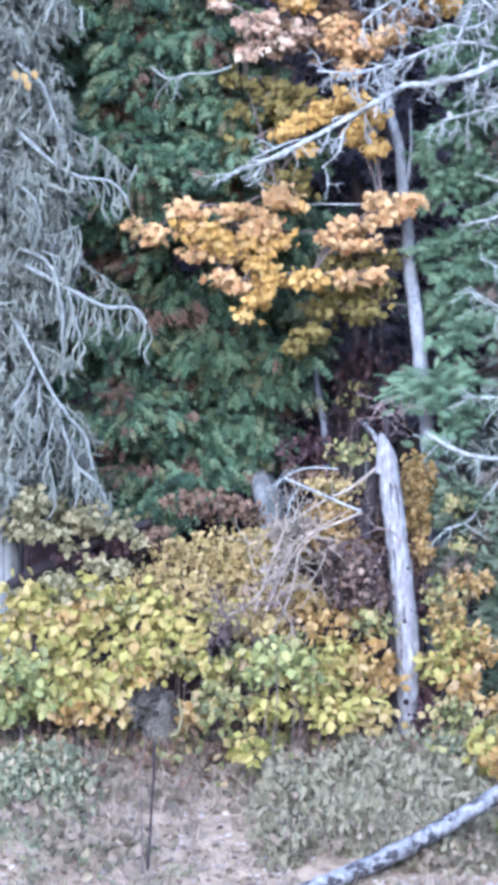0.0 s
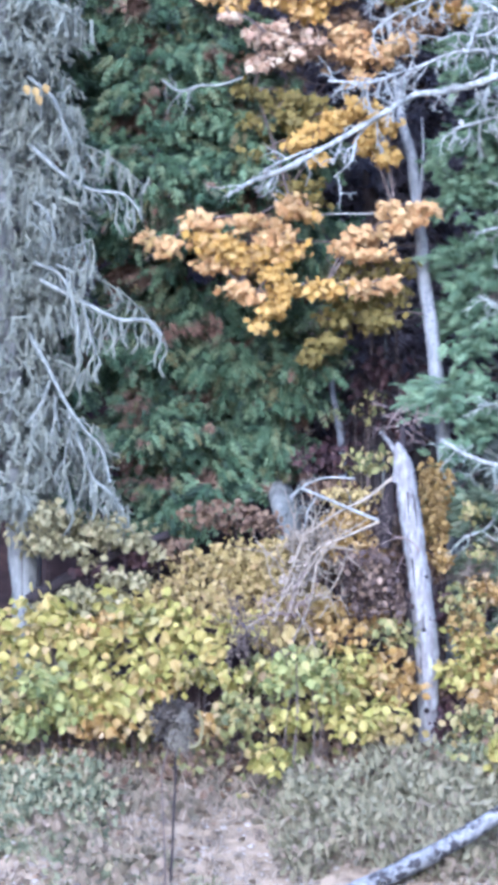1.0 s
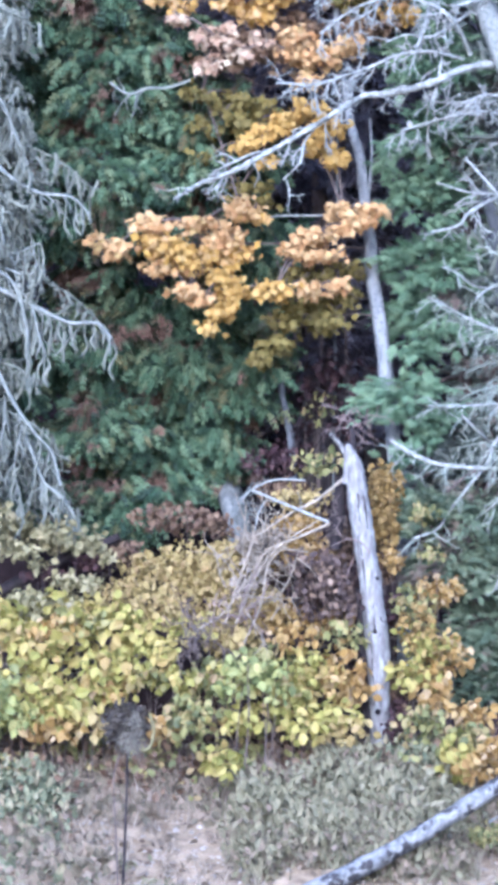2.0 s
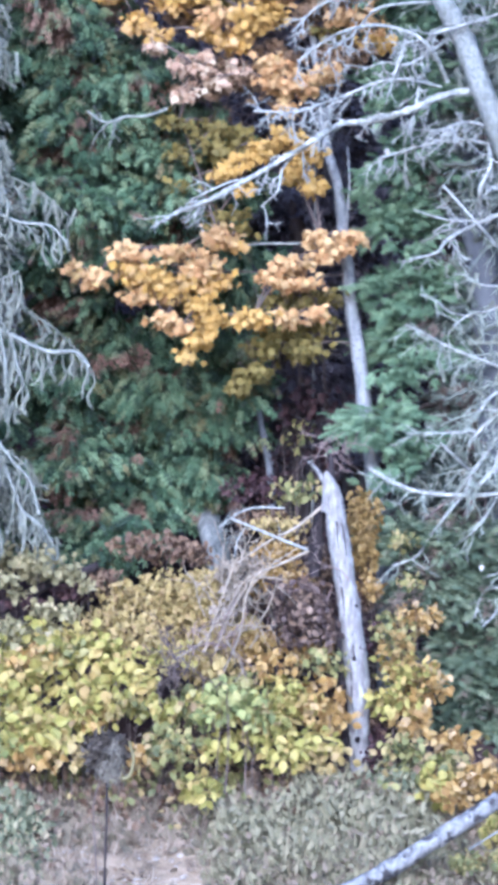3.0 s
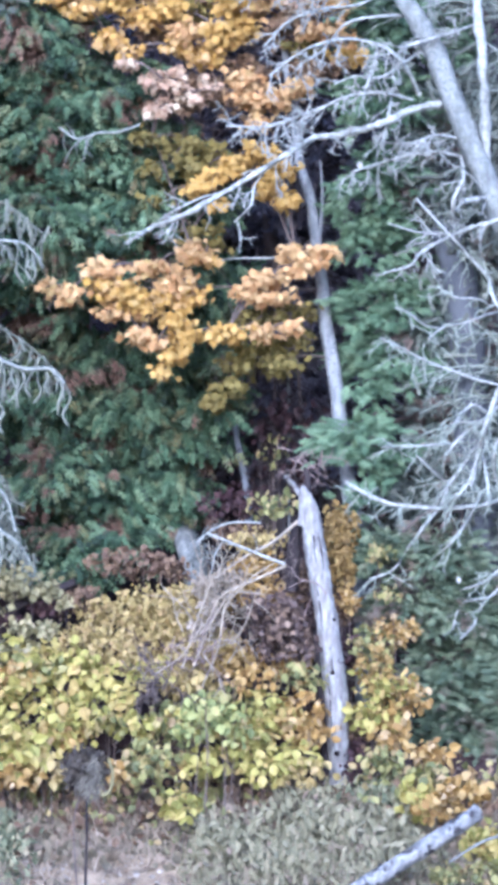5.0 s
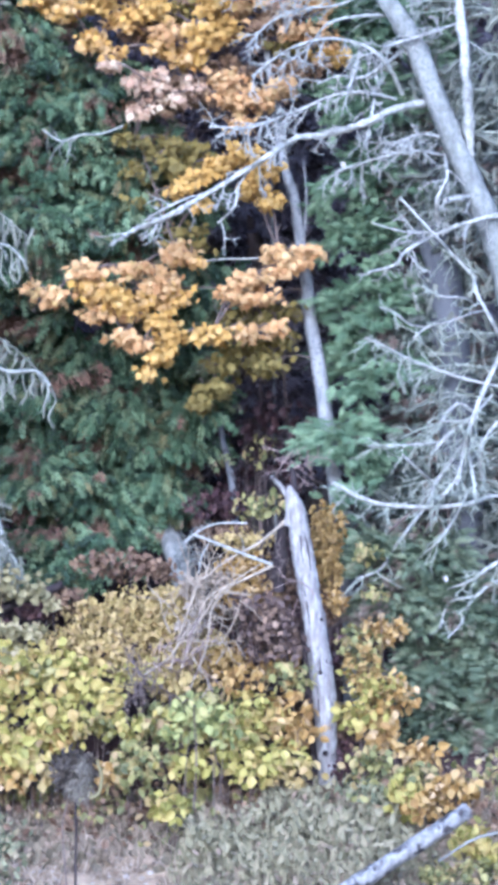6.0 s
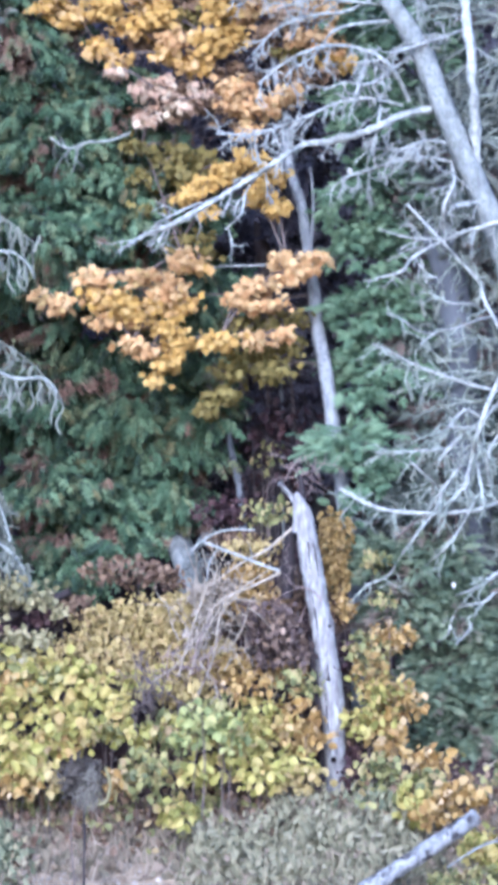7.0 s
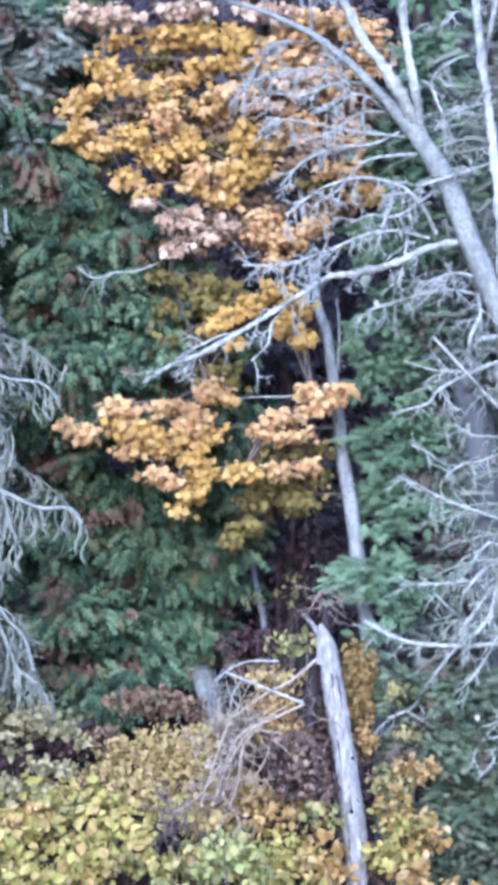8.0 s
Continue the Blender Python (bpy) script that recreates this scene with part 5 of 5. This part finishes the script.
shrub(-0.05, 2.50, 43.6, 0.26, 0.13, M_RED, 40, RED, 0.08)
shrub(-0.95, 1.97, 43.0, 0.4, 0.13, M_RUSSET, 70, RUSSET, 0.09)
shrub(-1.40, 1.67, 42.9, 0.3, 0.12, M_RUSSET, 50, RUSSET, 0.09)
shrub(-0.55, 1.92, 42.9, 0.2, 0.1, M_RUSSET, 30, RUSSET, 0.08)
shrub(-0.45, 1.50, 42.5, 0.26, 0.16, M_SHRUB_T, 90, TAN, 0.078)
shrub(-0.20, 1.27, 42.3, 0.22, 0.14, M_SHRUB_T, 70, TAN, 0.078)
shrub(-0.45, 1.07, 42.2, 0.28, 0.14, M_SHRUB_T, 70, TAN, 0.085)
shrub(0.95, 1.92, 42.45, 0.13, 0.2, M_GOLD, 80, GOLD, 0.065)
shrub(0.99, 2.27, 42.6, 0.12, 0.2, M_GOLD, 60, GOLD, 0.065)
shrub(0.39, 1.37, 42.5, 0.3, 0.2, M_RED, 60, RED, 0.08)
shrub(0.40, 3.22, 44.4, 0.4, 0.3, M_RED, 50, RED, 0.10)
shrub(-0.39, 1.57, 42.5, 0.24, 0.13, M_SHRUB_T, 90, TAN, 0.074)
shrub(-0.32, 1.24, 42.3, 0.26, 0.14, M_SHRUB_T, 90, TAN, 0.076)
shrub(-0.39, 0.92, 42.1, 0.28, 0.14, M_SHRUB_T, 70, TAN, 0.08)
shrub(-0.41, 1.69, 42.7, 0.2, 0.10, M_SHRUB_T, 90, TAN, 0.07)
shrub(-0.53, 1.39, 42.5, 0.26, 0.13, M_SHRUB_T, 90, TAN, 0.074)
shrub(0.04, 2.22, 43.4, 0.25, 0.12, M_RUSSET, 50, RUSSET, 0.08)
shrub(0.17, 1.90, 42.9, 0.25, 0.12, M_SHRUB_O, 50, ORANGE, 0.07)
shrub(0.20, 1.96, 43.1, 0.24, 0.14, M_SHRUB_O, 50, ORANGE, 0.075)
shrub(0.34, 1.69, 42.8, 0.2, 0.12, M_SHRUB_O, 50, ORANGE, 0.07)
shrub(0.07, 1.46, 42.8, 0.24, 0.12, M_RUSSET, 50, RUSSET, 0.07)
shrub(0.40, 1.32, 42.6, 0.22, 0.14, M_RUSSET, 50, RUSSET, 0.07)
shrub(0.08, 1.16, 42.5, 0.24, 0.10, M_SHRUB_O, 44, ORANGE, 0.075)
shrub(1.24, 0.62, 41.9, 0.22, 0.16, M_SHRUB, 36, YELLOW, 0.11)
shrub(1.52, 0.80, 42.0, 0.2, 0.16, M_SHRUB_O, 40, ORANGE, 0.09)
shrub(1.29, 0.22, 41.5, 0.2, 0.12, M_SHRUB_G, 30, GREEN, 0.10)
shrub(1.79, -0.18, 41.0, 0.2, 0.12, M_SHRUB_O, 28, ORANGE, 0.11)
shrub(1.07, 0.47, 42.2, 0.15, 0.18, M_RUSSET, 30, RUSSET, 0.09)
shrub(1.69, 0.07, 41.4, 0.2, 0.12, M_SHRUB_G, 26, GREEN, 0.11)
shrub(2.21, -0.78, 40.3, 0.22, 0.10, M_SHRUB_G, 40, GREEN, 0.09)
shrub(1.88, -0.80, 40.2, 0.16, 0.08, M_SHRUB_G, 30, GREEN, 0.08)
shrub(2.35, -0.62, 40.5, 0.2, 0.10, M_SHRUB, 36, YELLOW, 0.10)
shrub(0.79, 1.27, 42.5, 0.16, 0.14, M_RUSSET, 34, RUSSET, 0.08)
kinds = [(M_SHRUB, YELLOW), (M_SHRUB_G, GREEN), (M_SHRUB_T, TAN), (M_SHRUB, YELLOW), (M_SHRUB_O, ORANGE)]
for row, (z, y) in enumerate(((0.98, 41.9), (0.52, 41.6), (0.12, 41.3))):
    for i in range(9):
        mat, text = kinds[(i * 2 + row * 3) % 5]
        if row == 2 and abs(-2.9 + 0.43 * i - 0.9) < 0.3:
            continue
        shrub(-2.9 + 0.43 * i + rnd.uniform(-0.12, 0.12), z + rnd.uniform(-0.08, 0.08), y, 0.26, 0.13, mat, 26, text, rnd.uniform(0.085, 0.115))


for wx, wz, wn in ((0.20, 1.60, 22), (0.44, 1.60, 34), (0.30, 1.40, 26), (0.52, 1.42, 40), (0.38, 1.22, 24), (0.60, 1.22, 26)):
    shrub(wx, wz, 42.0, 0.14, 0.12, M_WITHER, wn, "dead shrub with curled dark brown leaves", 0.082, M_DARKWOOD)
shrub(1.30, 2.05, 42.3, 0.13, 0.09, M_SHRUB_G, 20, GREEN, 0.085)
shrub(1.36, 1.68, 42.3, 0.12, 0.07, M_SHRUB_G, 12, GREEN, 0.08)
shrub(0.60, 1.77, 42.6, 0.12, 0.2, M_RUSSET, 44, RUSSET, 0.075)
shrub(0.67, 2.12, 42.7, 0.1, 0.16, M_RED, 40, RED, 0.075)
shrub(0.88, 1.52, 42.35, 0.13, 0.16, M_RUSSET, 46, RUSSET, 0.08)
shrub(0.97, 1.17, 42.25, 0.13, 0.14, M_RED, 40, RED, 0.085)
shrub(0.99, 1.62, 42.3, 0.12, 0.12, M_SHRUB_O, 34, ORANGE, 0.08)


# dead brushwood between the shrubs
def brush(x, z, y, w, h, n, length, mat, label, lean=0.0, r=0.006):
    c = at(x, z, y)
    g = Geo()
    for i in range(n):
        p = c + Vector((rnd.gauss(0, w), rnd.gauss(0, 0.15), rnd.gauss(0, h)))
        d = Vector((rnd.gauss(lean, 0.6), rnd.gauss(0, 0.3), rnd.gauss(0.3 + 1.6 * lean, 0.7))).normalized()
        twig(g, p, d, length * rnd.uniform(0.5, 1.3), r, 0.05, 1)
    base = foot(c.x, y)
    whole("brushwood", g, mat, label, "brushwood", base, kind="stuff")


brush(-0.24, 1.30, 41.9, 0.11, 0.17, 20, 0.42, M_BEIGE, "heap of dry beige twigs among shrubs", 0.9, 0.008)
brush(-0.33, 1.05, 41.8, 0.14, 0.10, 24, 0.3, M_BRUSH, "brown dry twigs among golden shrubs", 0.7)
brush(-0.68, 0.90, 41.5, 0.09, 0.14, 30, 0.3, M_BROWN, "dark dry twigs among yellow shrubs")
brush(0.44, 1.37, 42.2, 0.2, 0.16, 24, 0.3, M_BRUSH, "tangled brown twigs beside a snag")
brush(-0.19, 1.62, 42.1, 0.10, 0.12, 22, 0.36, M_BEIGE, "beige dry twigs at the foot of a cedar", 0.7, 0.007)
brush(-0.03, 1.60, 42.0, 0.12, 0.12, 14, 0.4, M_BEIGE, "bleached thin twigs leaning on a stump", 0.5)


brush(-0.36, 1.97, 43.3, 0.05, 0.07, 22, 0.26, M_STEM, "pale splinters and twigs round a cedar trunk", 0.2)


brush(0.53, 1.89, 42.05, 0.02, 0.10, 18, 0.16, M_BROWN, "dark brown twigs and bark beside a snag")


def fallen_branch(pts, y, r0, r1, mat, label, twigs=2):
    path = curve([at(x, z, y - 0.05 * i) for i, (x, z) in enumerate(pts)], 6)
    g = Geo().tube(path, r0, r1, 8, 0.2)
    for i in range(twigs):
        k = rnd.randrange(2, len(path) - 2)
        twig(g, path[k], (path[k + 1] - path[k]).normalized(), 0.2, 0.006, 0.1, 0)
    whole("fallen_branch", g, mat, label, "branch", path[0], "dead branches by the snag")


fallen_branch([(0.58, 2.33), (0.35, 2.14), (0.10, 2.01), (-0.17, 1.82)], 42.0, 0.016, 0.009, M_BEIGE, "broken tan branch leaning against a snag")
fallen_branch([(0.45, 1.94), (0.27, 2.01), (0.10, 2.08), (-0.24, 2.22)], 41.95, 0.016, 0.012, M_PALE, "thin bleached branch beside a snag")
fallen_branch([(0.46, 1.93), (0.18, 1.80), (-0.09, 1.68), (-0.23, 1.45)], 41.9, 0.014, 0.007, M_BEIGE, "long thin beige branch beside a snag")
fallen_branch([(-0.33, 2.14), (-0.20, 2.24), (-0.03, 2.31), (0.24, 2.31)], 42.3, 0.012, 0.008, M_PALE, "thin bleached twig beside a stump")
fallen_branch([(-0.10, 2.14), (-0.17, 2.02), (-0.20, 1.87)], 42.1, 0.009, 0.006, M_PALE, "thin bleached twig beside a stump", 0)
for pts in ([(-0.36, 1.04), (-0.21, 1.41), (0.0, 1.71), (0.35, 1.95)], [(-0.46, 1.02), (-0.36, 1.36), (-0.25, 1.66), (-0.18, 1.86)], [(-0.71, 0.97), (-0.46, 1.14), (-0.28, 1.41)], [(-0.29, 0.86), (-0.14, 1.21), (-0.08, 1.56), (0.10, 1.76)]):
    fallen_branch(pts, 41.75, 0.011, 0.006, M_BEIGE, "thin dry beige branch leaning over shrubs", 4)
for px, pz, pn in ((-0.25, 1.76, 26), (-0.06, 1.84, 22), (-0.18, 1.58, 26), (-0.30, 1.38, 18)):
    shrub(px, pz, 42.15, 0.13, 0.1, M_STRAW, pn, "withered shrub with small pale beige leaves", 0.07)
for px, pz, pn in ((-2.50, 0.43, 40), (-2.60, 0.12, 34), (-2.27, 0.22, 24), (-0.34, 0.50, 14), (-0.12, 0.62, 16), (-0.28, 0.70, 12), (-0.02, 0.48, 10)):
    shrub(px, pz, 41.15, 0.2, 0.13, M_LIME, pn, "leafy shrub with fresh pale green leaves", 0.1)
brush(0.16, 6.53, 44.3, 0.25, 0.22, 60, 0.35, M_BRUSH, "purple-brown bare twigs behind a maple")
brush(-0.35, 6.08, 44.0, 0.25, 0.2, 50, 0.3, M_BRUSH, "purple-brown bare twigs behind a maple")
brush(0.41, 7.29, 44.3, 0.3, 0.3, 60, 0.35, M_BRUSH, "purple-brown bare twigs behind a maple")
brush(0.60, 6.07, 44.1, 0.25, 0.2, 40, 0.3, M_BRUSH, "purple-brown bare twigs behind a maple")
# twigs in near-black: the shade of the hollow is put into their colour
brush(0.40, 3.12, 44.3, 0.25, 0.3, 40, 0.4, M_DARKWOOD, "twigs with the shade of the hollow in their dark colour")
brush(0.30, 2.77, 44.0, 0.25, 0.2, 18, 0.3, M_DARKWOOD, "brown twigs painted near black for the shade of the hollow")
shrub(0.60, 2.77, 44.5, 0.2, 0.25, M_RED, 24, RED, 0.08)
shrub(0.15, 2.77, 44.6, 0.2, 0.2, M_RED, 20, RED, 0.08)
brush(0.68, 2.85, 42.2, 0.12, 0.05, 14, 0.22, M_BRUSH, "brown dry twigs caught on a broken snag")


# fallen log at the foot of the bank
def log():
    y = 40.0
    line = trunk_line([(2.15, -0.26), (1.89, -0.43), (1.39, -0.75), (0.79, -1.10), (-0.00, -1.47), (-0.90, -1.87)], y, 39.3)
    g = Geo().tube(line, 0.07, 0.082, 14, 0.25)
    ob = thing("fallen_log", line[0], "fallen weathered grey log with peeling bark", "log")
    stem = part("trunk", g, M_LOG, ob)
    for px, pz in ((1.50, -0.63), (1.29, -0.75), (1.07, -0.87)):
        p = at(px, pz, y - 0.2)
        part("knot", Geo().tube([p + Vector((0, 0.12, 0)), p + Vector((0, 0.05, 0.0))], 0.03, 0.02, 7, 0.3), M_DARKWOOD, stem, "dark knot")
    fallen_branch([(2.44, -0.45), (2.19, -0.52), (1.89, -0.70)], 39.9, 0.014, 0.01, M_GREY, "short grey branch lying on the bank", 0)


log()
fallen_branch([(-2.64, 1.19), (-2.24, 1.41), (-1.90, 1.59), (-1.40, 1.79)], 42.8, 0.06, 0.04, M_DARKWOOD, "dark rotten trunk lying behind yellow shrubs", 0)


# dry stalk with a dark round seed head
def stalk():
    y = 39.72
    head = at(-1.32, 0.08, y)
    base = foot(at(-1.34, -1.27, y).x, y)
    ob = thing("dry_weed", base, "tall dry weed with a dark round seed head", "plant")
    part("stem", Geo().tube(curve([base, at(-1.32, -0.73, y), at(-1.31, -0.20, y), head], 6), 0.013, 0.010, 6, 0.4), M_DARKWOOD, ob)
    side = foot(at(-1.38, -1.28, y).x, y - 0.05)
    part("stem", Geo().tube(curve([side, at(-1.41, -0.73, y - 0.05), at(-1.43, -0.35, y - 0.05), at(-1.38, -0.12, y - 0.05)], 6), 0.008, 0.006, 5, 0.4), M_BROWN, ob)
    p = cluster(at(-1.32, 0.14, y), (0.2, 0.12, 0.2), 560)
    g = Geo().add(SMALL, p, unit(560, 0.1, 0.1, 0.8), unit(560, 0, 1, 0.7), rng.uniform(0.05, 0.10, 560))
    part("seed_head", g, M_HEAD, ob, "grey-brown bristly seed head", smooth=False)
    p = np.concatenate([cluster(at(-1.26, -0.01, y - 0.13), (0.1, 0.06, 0.14), 170), cluster(at(-1.24, 0.17, y - 0.15), (0.045, 0.04, 0.11), 60)])
    g = Geo().add(BLADE, p, unit(230, 0.7, 0.1, 0.5), unit(230, 0, 1, 0.6), rng.uniform(0.06, 0.13, 230))
    part("plume", g, M_DOWN, ob, "pale grey downy plume", smooth=False)
    part("curled_leaf", Geo().tube(curve([at(-1.12, 0.24, y - 0.15), at(-1.08, 0.08, y - 0.15), at(-1.11, -0.06, y - 0.15), at(-1.18, -0.10, y - 0.15)], 5), 0.012, 0.018, 5, 0.6), M_SHRUB_P, ob, "pale curled dry leaf")

stalk()


# single leaves caught in the twigs
def caught_leaf(x, z, y, size, mat, label):
    g = Geo().add(OVATE, np.array([tuple(at(x, z, y))]), np.array([(0.3, -0.2, -1.0)]), np.array([(0.1, -1.0, 0.5)]), np.array([size]))
    whole("caught_leaf", g, mat, label, "leaf", at(x, z, y), "leaves caught in the twigs", smooth=False)


caught_leaf(1.12, 5.51, 43.1, 0.08, M_WHITE, "pale withered leaf caught on a fir")
caught_leaf(1.98, 1.82, 42.2, 0.06, M_WHITE, "pale withered leaf caught on bare twigs")
for dx, dz in ((0, 0), (0.09, 0.03), (-0.08, 0.02), (0.03, -0.07)):
    x0, z0 = (-2.66, 5.74)
    caught_leaf(x0 + dx, z0 + dz, 42.1, 0.10, M_GOLD, "orange leaf caught on a lichened limb")


# ---- grass, herbs and litter on the bank ----
def carpet(name, n, x0, x1, y0, y1, template, s0, s1, mat, label, category, up=1.0, flat=False, clump=0.0):
    x, y = rng.uniform(x0, x1, n), rng.uniform(y0, y1, n)
    if clump:
        keep = np.array([noise.noise((a * clump, b * clump, 3)) > -0.05 for a, b in zip(x, y)])
        x, y = x[keep], y[keep]
    n = len(x)
    pos = np.stack([x, y, [ground_height(a, b) for a, b in zip(x, y)]], 1)
    if flat:
        tip, nor = rng.normal(size=(n, 3)) * np.array((1, 1, 0.25)), np.array((0, -0.4, 1)) + rng.normal(size=(n, 3)) * 0.3
    else:
        tip, nor = np.array((0, -0.1, up)) + rng.normal(size=(n, 3)) * 0.35, np.array((0, -1, 0.2)) + rng.normal(size=(n, 3)) * 0.5
    g = Geo().add(template, pos, tip, nor, rng.uniform(s0, s1, n))
    whole(name, g, mat, label, category, foot((x0 + x1) / 2, (y0 + y1) / 2), kind="stuff", smooth=False)


def mounds(name, spots, n, spread, template, s0, s1, mat, label, category, lean=0.55, rise=0.0):
    """Loose tufts that thin out at their rims."""
    pos = []
    for x, y in spots:
        flat = rng.normal(size=(n, 2)) * spread + np.array((x, y))
        top = rise * rnd.uniform(0.35, 1.25)
        pos.extend((a, b, ground_height(a, b) + top * rnd.random()) for a, b in flat)
    pos = np.array(pos)
    n = len(pos)
    g = Geo().add(template, pos, np.array((0, -0.1, 1.0)) + rng.normal(size=(n, 3)) * lean, np.array((0, -1, 0.5)) + rng.normal(size=(n, 3)) * 0.6, rng.uniform(s0, s1, n))
    whole(name, g, mat, label, category, foot(*spots[0]), kind="stuff", smooth=False)


tufts = [(0.85 + rnd.gauss(0, 0.6), 40.85 + rnd.uniform(-1.0, 0.6)) for i in range(72)]
mounds("sage_grass", tufts, 60, 0.10, BLADE, 0.10, 0.36, M_HERB, "soft grey-green grass and herbs on the bank", "grass", 0.5)
mounds("sage_herbs", tufts, 120, 0.10, SMALL, 0.06, 0.13, M_HERB, "small-leaved grey-green herbs among the grass", "herbs", 0.8, 0.30)
mounds("faded_sage", tufts[::4] + [p for p in tufts if p[1] < 40.5], 80, 0.12, SMALL, 0.06, 0.12, M_FADED, "withered brown herbs among the grass", "herbs", 0.8, 0.26)
mounds("green_herbs", [(1.30 + rnd.gauss(0, 0.12), 41.35 + rnd.gauss(0, 0.2)) for i in range(10)], 80, 0.10, SMALL, 0.06, 0.11, M_HERB_G, "blue-green herbs beside a snag", "herbs", 0.8, 0.3)
left = [(rnd.uniform(-3.2, -1.5), rnd.uniform(39.7, 41.5)) for i in range(36)]
mounds("faded_herbs", [p for p in left[::2] if p[0] > -2.4], 50, 0.13, OVATE, 0.07, 0.13, M_FADED, "faded grey-brown herbs on the bank", "herbs", 0.9, 0.1)
mounds("low_herbs", left[1::2] + [(x, 40.6 + rnd.uniform(-0.5, 0.8)) for x in np.linspace(-3.1, -2.0, 12)], 90, 0.12, OVATE, 0.05, 0.11, M_HERB_G, "low blue-green herbs on the bank", "herbs", 0.9)
mounds("tall_herbs", [(-2.95 + 0.1 * (i % 11) + rnd.gauss(0, 0.06), 40.45 + 0.11 * (i // 5) + rnd.gauss(0, 0.07)) for i in range(30)], 70, 0.10, SMALL, 0.06, 0.12, M_HERB_G, "leafy blue-green herbs at the foot of the shrubs", "herbs", 0.8, 0.28)
hem = [(-3.0 + 6.0 * i / 44 + rnd.gauss(0, 0.06), rnd.uniform(40.9, 41.7)) for i in range(44)]
hem = [(x, y) for x, y in hem if abs(x - 0.9) > 0.22]
mounds("hem_herbs", hem, 100, 0.16, OVATE, 0.07, 0.13, M_FADED, "faded herbs at the foot of the shrubs", "herbs", 0.8)
mounds("hem_greens", [(x, y + 0.15) for x, y in hem[::3]], 50, 0.14, OVATE, 0.06, 0.11, M_SHRUB_G, "pale green leaves low at the foot of the shrubs", "herbs", 0.9, 0.35)
mounds("hem_browns", [(x, y + 0.15) for x, y in hem[1::2]], 50, 0.15, OVATE, 0.05, 0.10, M_RUSSET, "withered brown leaves low at the foot of the shrubs", "herbs", 0.9, 0.35)
mounds("hem_stalks", hem[::3], 40, 0.14, BLADE, 0.12, 0.28, M_STRAW, "brown dry stalks at the foot of the shrubs", "grass", 0.35)
carpet("dry_grass", 9000, -3.4, 3.2, 38.3, 41.5, BLADE, 0.06, 0.2, M_STRAW, "sparse dry straw and grass on bare earth", "grass", up=0.6, clump=2.0)
carpet("leaf_litter", 6000, -3.6, 3.4, 38.0, 44.5, OVATE, 0.05, 0.12, M_STRAW, "fallen dry leaves scattered on the ground", "leaf litter", flat=True)
fore = [(rnd.uniform(-3.2, 2.6), rnd.uniform(38.6, 40.2)) for i in range(46)]
mounds("ground_herbs", fore, 60, 0.10, SMALL, 0.04, 0.09, M_HERB, "small faded herbs scattered on bare earth", "herbs", 0.9)
carpet("brown_litter", 5200, -3.4, 3.2, 38.2, 41.4, OVATE, 0.03, 0.07, M_RUSSET, "fallen brown leaves scattered on bare earth", "leaf litter", flat=True, clump=1.3)
carpet("pebbles", 1500, -3.2, 3.0, 38.2, 41.3, PEBBLE, 0.02, 0.08, M_STONE, "small pale stones on the bare earth", "stones", flat=True)
